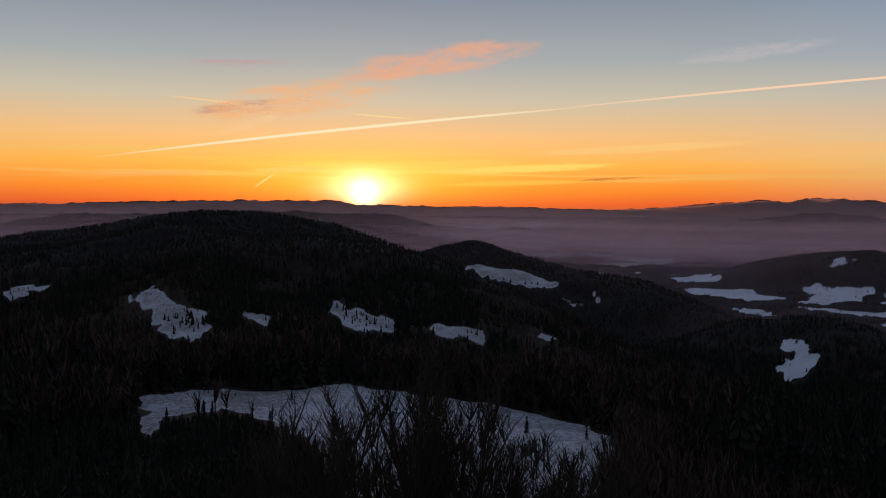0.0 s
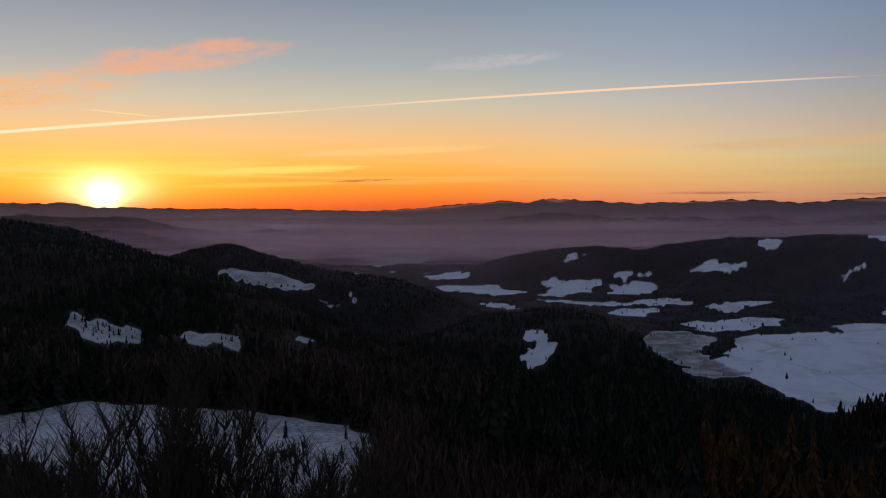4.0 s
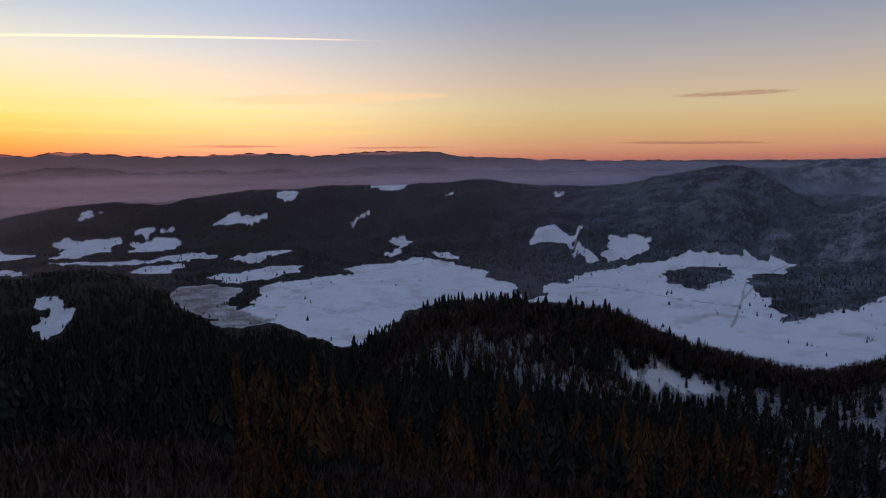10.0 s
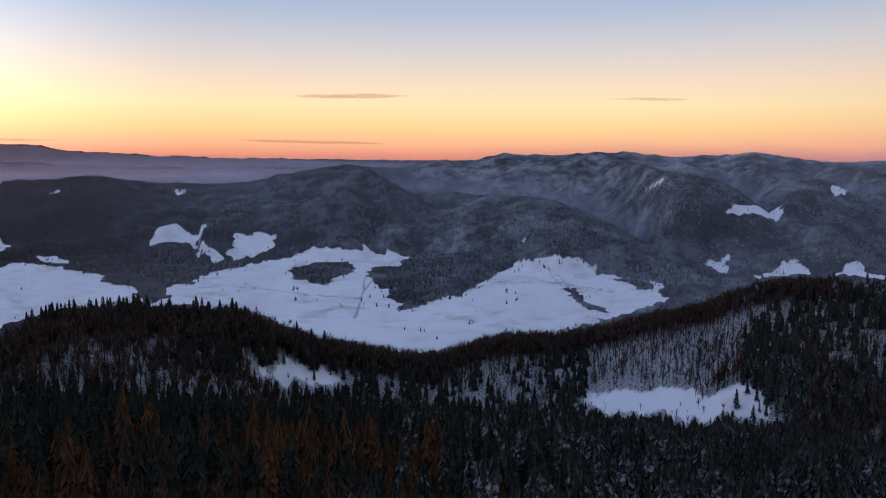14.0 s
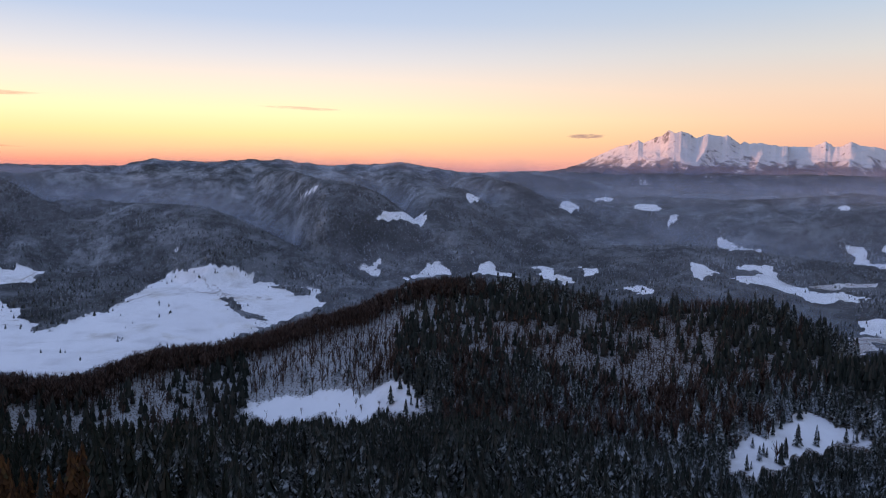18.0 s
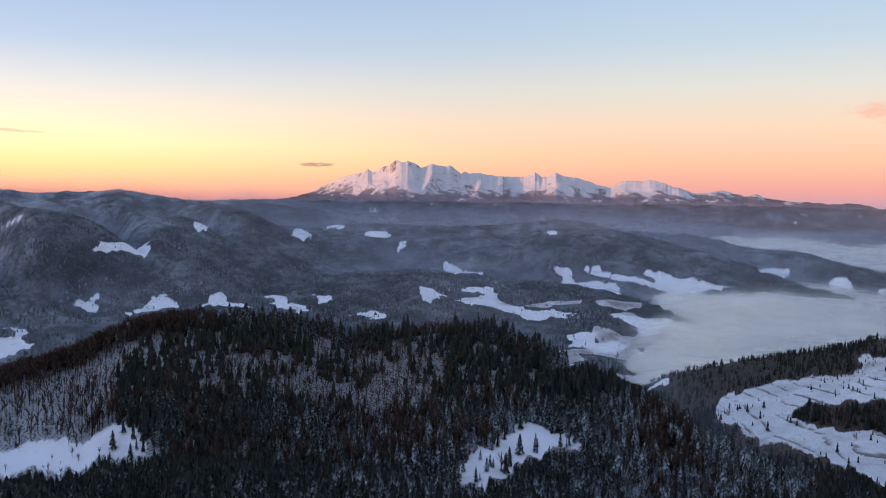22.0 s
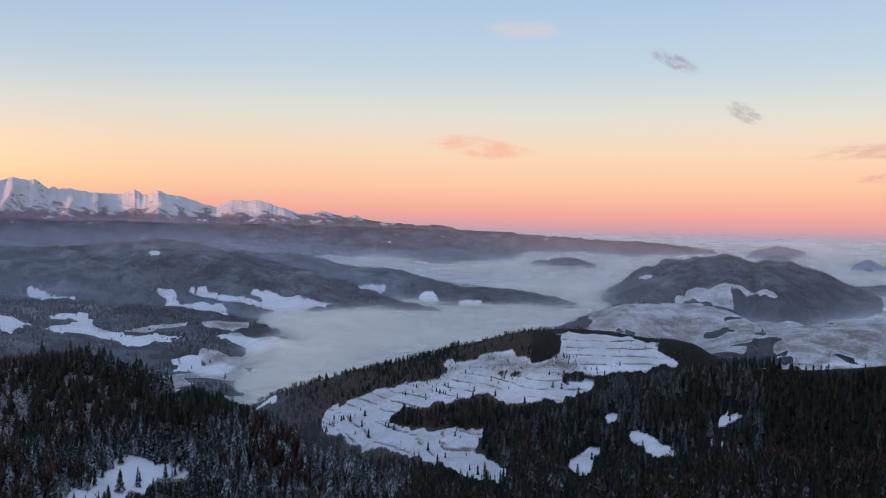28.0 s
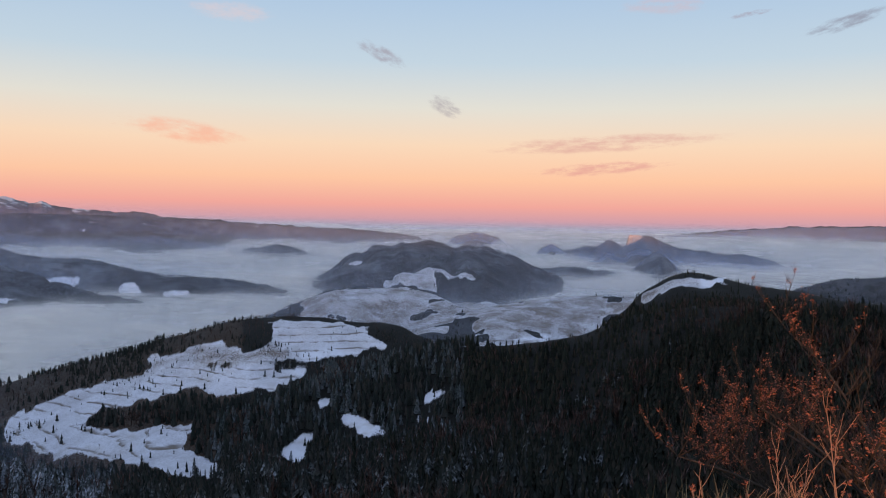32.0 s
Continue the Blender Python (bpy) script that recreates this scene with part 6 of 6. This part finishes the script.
class Limbs:
    """Tapered three-sided shoots, gathered into one mesh."""
    def __init__(self):
        self.v, self.f = [], []

    def shoot(self, pts, r0, r1, sides=3):
        pts = [Vector(p) for p in pts]
        n = len(pts)
        b = len(self.v)
        for i, p in enumerate(pts):
            d = (pts[min(i + 1, n - 1)] - pts[max(i - 1, 0)]).normalized()
            s = d.orthogonal().normalized()
            t = d.cross(s)
            w = r0 + (r1 - r0) * i / (n - 1)
            for k in range(sides):
                a = 2 * math.pi * k / sides
                self.v.append(tuple(p + (s * math.cos(a) + t * math.sin(a)) * w))
        for i in range(n - 1):
            for k in range(sides):
                k2 = (k + 1) % sides
                q = (b + i * sides + k, b + i * sides + k2, b + (i + 1) * sides + k2, b + (i + 1) * sides + k)
                self.f += [(q[0], q[1], q[2]), (q[0], q[2], q[3])]

    def mesh(self, name, mat):
        return mesh_from(name, np.array(self.v), np.array(self.f), mat, True)


def bent(start, direction, length, steps, rnd, lift, wild):
    p, d = Vector(start), Vector(direction).normalized()
    out = [p.copy()]
    for k in range(steps):
        d = (d + Vector((rnd.uniform(-wild, wild), rnd.uniform(-wild, wild), lift + rnd.uniform(-wild, wild) * 0.6))).normalized()
        p = p + d * (length / steps)
        out.append(p.copy())
    return out


def bare_tree(seed, tall, stems):
    """A leafless broadleaf with several stems and fine rising twigs."""
    rnd = random.Random(seed)
    trunk, branches, twigs = Limbs(), Limbs(), Limbs()
    for s in range(stems):
        a = rnd.uniform(0, 6.28)
        lean = 0.12 + 0.22 * (stems > 1)
        line = bent((0.15 * math.cos(a), 0.15 * math.sin(a), 0), (lean * math.cos(a), lean * math.sin(a), 1), tall * rnd.uniform(0.75, 0.95), 9, rnd, 0.05, 0.09)
        trunk.shoot(line, 0.021 * tall / stems ** 0.4, 0.03, 5)
        for i in range(3, len(line)):
            for k in range(3):
                b = rnd.uniform(0, 6.28)
                reach = tall * 0.34 * (1.1 - i / len(line)) + 0.7
                arm = bent(line[i], (math.cos(b), math.sin(b), 1.3), reach * rnd.uniform(0.8, 1.4), 5, rnd, 0.16, 0.14)
                branches.shoot(arm, 0.075, 0.022)
                for j in range(1, len(arm)):
                    for m in range(2):
                        c = rnd.uniform(0, 6.28)
                        w = bent(arm[j], (math.cos(c), math.sin(c), 1.1), rnd.uniform(0.6, 1.7), 3, rnd, 0.12, 0.25)
                        twigs.shoot(w, 0.022, 0.01)
    top = new("bare_tree")
    part("trunk", trunk.mesh("trunk", MAT_BARK), top)
    part("bough", branches.mesh("bough", MAT_BARK), top, "", "stuff")
    part("crown", twigs.mesh("crown", MAT_BARK), top, "", "stuff")
    return tagged(top, "leafless broadleaf tree with fine dark twigs on the slope", "tree", "bare trees below the summit")


first = [bare_tree(11, 17, 5), bare_tree(12, 16, 4), bare_tree(13, 12, 5)]
spots = ((-8.5, 58, 1, 1.0), (-6, 53, 0, 1.02), (-3.3, 56, 0, 1.08), (-1, 51, 1, 1.1), (1.8, 57, 0, 0.98), (4.5, 61, 2, 1.2), (7.6, 53, 2, 1.15), (10.2, 60, 2, 1.1), (13.2, 64, 2, 1.1), (-12.5, 64, 2, 1.1),
         (16.4, 71, 1, 0.8), (19.5, 76, 1, 0.8), (-16.5, 74, 2, 0.9), (-4.6, 50, 1, 1.12), (0.4, 55, 0, 1.1), (9.0, 57, 2, 1.2), (12.0, 58, 2, 1.15), (-10.5, 60, 2, 1.2), (23.5, 84, 1, 0.75), (27.5, 90, 0, 0.7))
used = set()
for k, (a, r, kind, size) in enumerate(spots):
    ob = first[kind] if kind not in used else copy_thing(first[kind], Matrix())
    used.add(kind)
    place(ob, a, r, 0.2, k * 1.7, size)


def conifer(name, shape, mat, label, category, group):
    top = new(name)
    stem = Limbs()
    stem.shoot([(0, 0, -0.02), (0, 0, 0.3), (0, 0, 0.7)], 0.013, 0.004, 5)
    part("trunk", stem.mesh("trunk", MAT_BARK), top)
    part("crown", mesh_from("crown", shape[0], shape[1], mat), top)
    return tagged(top, label, category, group)


def row_of(kinds, n, az0, az1, r0, r1, tall, seed, keep_open=False, spread=(0.7, 1.15)):
    """Single trees by the plan: the first of each kind is placed itself, the others are copies."""
    g = np.random.default_rng(seed)
    az, r, x, y, z = scatter(n * 3, r0, r1, g, az0, az1)
    snow, terrace = open_ground(x, y)
    good = np.where((snow > 0.5) == keep_open)[0][:n]
    h = tall * g.uniform(*spread, len(az))
    if not keep_open:
        h = cleared(az, r, z, h)
    started = set()
    for k, i in enumerate(good):
        if h[i] < 1.5 or not keep_open and not overlooked(az[i:i + 1], r[i:i + 1], z[i:i + 1] + h[i:i + 1])[0]:
            continue
        kind = kinds[k % len(kinds)]
        ob = copy_thing(kind, Matrix()) if kind in started else kind
        started.add(kind)
        place(ob, float(az[i]), float(r[i]), 0.1, float(g.random() * 6.28), float(h[i]))


g = np.random.default_rng(21)
row_of([conifer("spruce", spruce_shape(16, 7, g), MAT_SPRUCE, "tall spruce with snow on its boughs", "tree", "single spruces") for k in range(3)], 170, 66, 136, 270, 560, 17, 31)
row_of([conifer("spruce", spruce_shape(16, 7, g), MAT_SHADE, "dark spruce at the forest edge", "tree", "dark spruces") for k in range(2)], 60, 28, 66, 300, 420, 17, 32)
row_of([conifer("larch", spruce_shape(14, 6, g), MAT_LARCH, "rust-orange autumn larch on the near slope", "tree", "single larches") for k in range(2)], 80, 32, 74, 215, 330, 16, 33)
row_of([conifer("young_spruce", spruce_shape(10, 6, g), MAT_SHADE, "small dark spruce standing in the snowy meadow", "tree", "meadow spruces") for k in range(2)], 15, -20, 14, 170, 300, 4.0, 34, True, (0.3, 1.5))


row_of([conifer("spruce", spruce_shape(16, 7, g), MAT_SNOWY, "snow-laden spruce above a white clearing", "tree", "clearing spruces") for k in range(2)], 34, 79, 92, 640, 700, 13, 35)
row_of([conifer("spruce", spruce_shape(16, 7, g), MAT_SNOWY, "snow-laden spruce standing inside a white clearing", "tree", "glade spruces") for k in range(2)], 12, 114, 123, 500, 620, 9, 36, True)


def leaf_build(t, b, pos):
    return t.ramp(per_tree(t), [(0, (0.08, 0.03, 0.022)), (0.5, (0.18, 0.066, 0.042)), (1, (0.28, 0.11, 0.065))])


def straw_build(t, b, pos):
    return t.ramp(per_tree(t), [(0, (0.07, 0.05, 0.025)), (0.5, (0.13, 0.095, 0.048)), (1, (0.22, 0.16, 0.085))])


def stem_build(t, b, pos):
    return t.mix(t.noise(pos, 30, 3), (0.02, 0.017, 0.015), (0.06, 0.048, 0.04))


def stalk_build(t, b, pos):
    return t.mix(t.noise(pos, 30, 3), (0.16, 0.09, 0.06), (0.4, 0.24, 0.16))


MAT_STALK = material("dry_stalk", stalk_build)
MAT_LEAF = material("dry_beech_leaf", leaf_build, 0.7)
MAT_STRAW = material("dry_grass", straw_build)
MAT_STEM = material("dry_stem", stem_build)


def leaves_on(points, rnd, size):
    v, f = [], []
    for p in points:
        a, e = rnd.uniform(0, 6.28), rnd.uniform(-0.7, 0.9)
        d = Vector((math.cos(a) * math.cos(e), math.sin(a) * math.cos(e), math.sin(e)))
        s = d.orthogonal().normalized()
        s = Matrix.Rotation(rnd.uniform(0, 6.28), 3, d) @ s
        w = size * rnd.uniform(0.7, 1.4)
        n = d.cross(s) * 0.15 * w
        b = len(v)
        v += [tuple(p), tuple(p + d * w * 0.5 + s * w * 0.3 + n), tuple(p + d * w), tuple(p + d * w * 0.5 - s * w * 0.3 + n)]
        f += [(b, b + 1, b + 2), (b, b + 2, b + 3)]
    return np.array(v), np.array(f)


def leafy_bush(seed, reach, arms, leafy):
    """A beech bush: grey arching branches, twigs upright from them, dry orange leaves at the tips."""
    rnd = random.Random(seed)
    limbs, twigs, spots = Limbs(), Limbs(), []
    for k in range(arms):
        a = rnd.uniform(0, 6.28)
        arm = bent((0.1 * math.cos(a), 0.1 * math.sin(a), 0), (math.cos(a), math.sin(a), 0.75), reach * rnd.uniform(0.7, 1.15), 9, rnd, -0.02, 0.16)
        limbs.shoot(arm, 0.022, 0.006, 5)
        for i in range(2, len(arm)):
            for m in range(3):
                c = rnd.uniform(0, 6.28)
                side = bent(arm[i], (math.cos(c), math.sin(c), 0.6), reach * rnd.uniform(0.12, 0.32), 5, rnd, 0.16, 0.22)
                twigs.shoot(side, 0.006, 0.002)
                for j in range(1, len(side)):
                    for q in range(1 + (i > 5)):
                        e = rnd.uniform(0, 6.28)
                        tip = bent(side[j], (math.cos(e) * 0.6, math.sin(e) * 0.6, 1.0), rnd.uniform(0.06, 0.16), 3, rnd, 0.1, 0.2)
                        twigs.shoot(tip, 0.003, 0.0012)
                        if i > 6 and rnd.random() < leafy:
                            spots += [tip[1] + Vector((rnd.uniform(-1, 1), rnd.uniform(-1, 1), rnd.uniform(-1, 1))) * 0.02 for z in range(9)] + [tip[-1]]
    top = new("beech_bush")
    part("bough", limbs.mesh("bough", MAT_STEM), top, "grey arching branches", "stuff")
    part("crown", twigs.mesh("crown", MAT_STEM), top, "", "stuff")
    v, f = leaves_on(spots, rnd, 0.019)
    part("foliage", mesh_from("foliage", v, f, MAT_LEAF), top, "dry orange beech leaves", "stuff")
    return tagged(top, "beech bush with dry orange leaves lit by the low sun", "bush", "bushes on the summit")


def tall_stem(seed, tall):
    """A dry stalk with side shoots and withered seed heads."""
    rnd = random.Random(seed)
    stalk, heads = Limbs(), []
    for k in range(3):
        a = rnd.uniform(0, 6.28)
        line = bent((0.04 * math.cos(a), 0.04 * math.sin(a), 0), (0.16 * math.cos(a), 0.16 * math.sin(a), 1), tall * rnd.uniform(0.7, 1.05), 9, rnd, 0.02, 0.08)
        stalk.shoot(line, 0.0048, 0.0022, 4)
        for i in range(4, len(line)):
            for m in range(2):
                c = rnd.uniform(0, 6.28)
                side = bent(line[i], (math.cos(c) * 0.7, math.sin(c) * 0.7, 1), rnd.uniform(0.05, 0.22), 4, rnd, 0.1, 0.2)
                stalk.shoot(side, 0.0022, 0.0012)
                if rnd.random() < 0.4:
                    heads += [side[-1] + Vector((rnd.uniform(-1, 1), rnd.uniform(-1, 1), rnd.uniform(-1, 1))) * 0.012 for z in range(5)]
    top = new("dry_stalk")
    part("stem", stalk.mesh("stem", MAT_STALK), top, "", "stuff")
    v, f = leaves_on(heads, rnd, 0.02)
    part("seed_head", mesh_from("seed_head", v, f, MAT_LEAF), top, "withered orange seed heads", "stuff")
    return tagged(top, "dry orange-lit stalk with withered seed heads", "plant", "stalks on the summit")


def grass_tuft(seed, blades, spread, tall):
    rnd = random.Random(seed)
    v, f = [], []
    for k in range(blades):
        a, q = rnd.uniform(0, 6.28), spread * math.sqrt(rnd.random())
        p = Vector((q * math.cos(a), q * math.sin(a), -0.05))
        c = rnd.uniform(0, 6.28)
        h = tall * rnd.uniform(0.5, 1.1)
        d = Vector((math.cos(c), math.sin(c), 0))
        s = d.orthogonal().normalized() * 0.006
        m, e = p + d * h * 0.18 + Vector((0, 0, h * 0.6)), p + d * h * 0.5 + Vector((0, 0, h * 0.92))
        b = len(v)
        v += [tuple(p - s), tuple(p + s), tuple(m + s * 0.8), tuple(m - s * 0.8), tuple(e)]
        f += [(b, b + 1, b + 2), (b, b + 2, b + 3), (b + 3, b + 2, b + 4)]
    return tagged(new("grass_tuft", mesh_from("grass_tuft", np.array(v), np.array(f), MAT_STRAW)), "tuft of dry yellow mountain grass", "grass", "grass tufts on the summit")


for k, (a, r, seed, reach, arms, size) in enumerate(((187.0, 8.0, 53, 1.85, 11, 1.0), (191.5, 7.2, 52, 2.1, 10, 1.0))):
    place(leafy_bush(seed, reach, arms, 0.5), a, r, 0.05, k * 2.0, size)
for k, (a, r, tall) in enumerate(((176.0, 5.1, 0.7), (177.2, 5.2, 0.8), (178.4, 5.0, 1.05), (179.6, 5.0, 0.8), (180.6, 5.1, 0.85), (181.4, 4.8, 0.95), (182.0, 5.1, 0.95), (183.8, 5.2, 0.9), (185.6, 4.8, 0.8), (187.0, 4.9, 1.2), (188.2, 5.0, 0.9))):
    place(tall_stem(70 + k, tall), a, r, 0.03, k * 1.3)
tufts = [grass_tuft(91, 150, 0.3, 0.3), grass_tuft(92, 180, 0.38, 0.38)]
g = np.random.default_rng(5)
for k in range(60):
    ob = tufts[k] if k < 2 else copy_thing(tufts[k % 2], Matrix())
    place(ob, float(g.triangular(171, 180, 188)), float(g.uniform(5.0, 6.2)), 0.02, float(g.random() * 6), float(g.uniform(1.1, 1.75)))
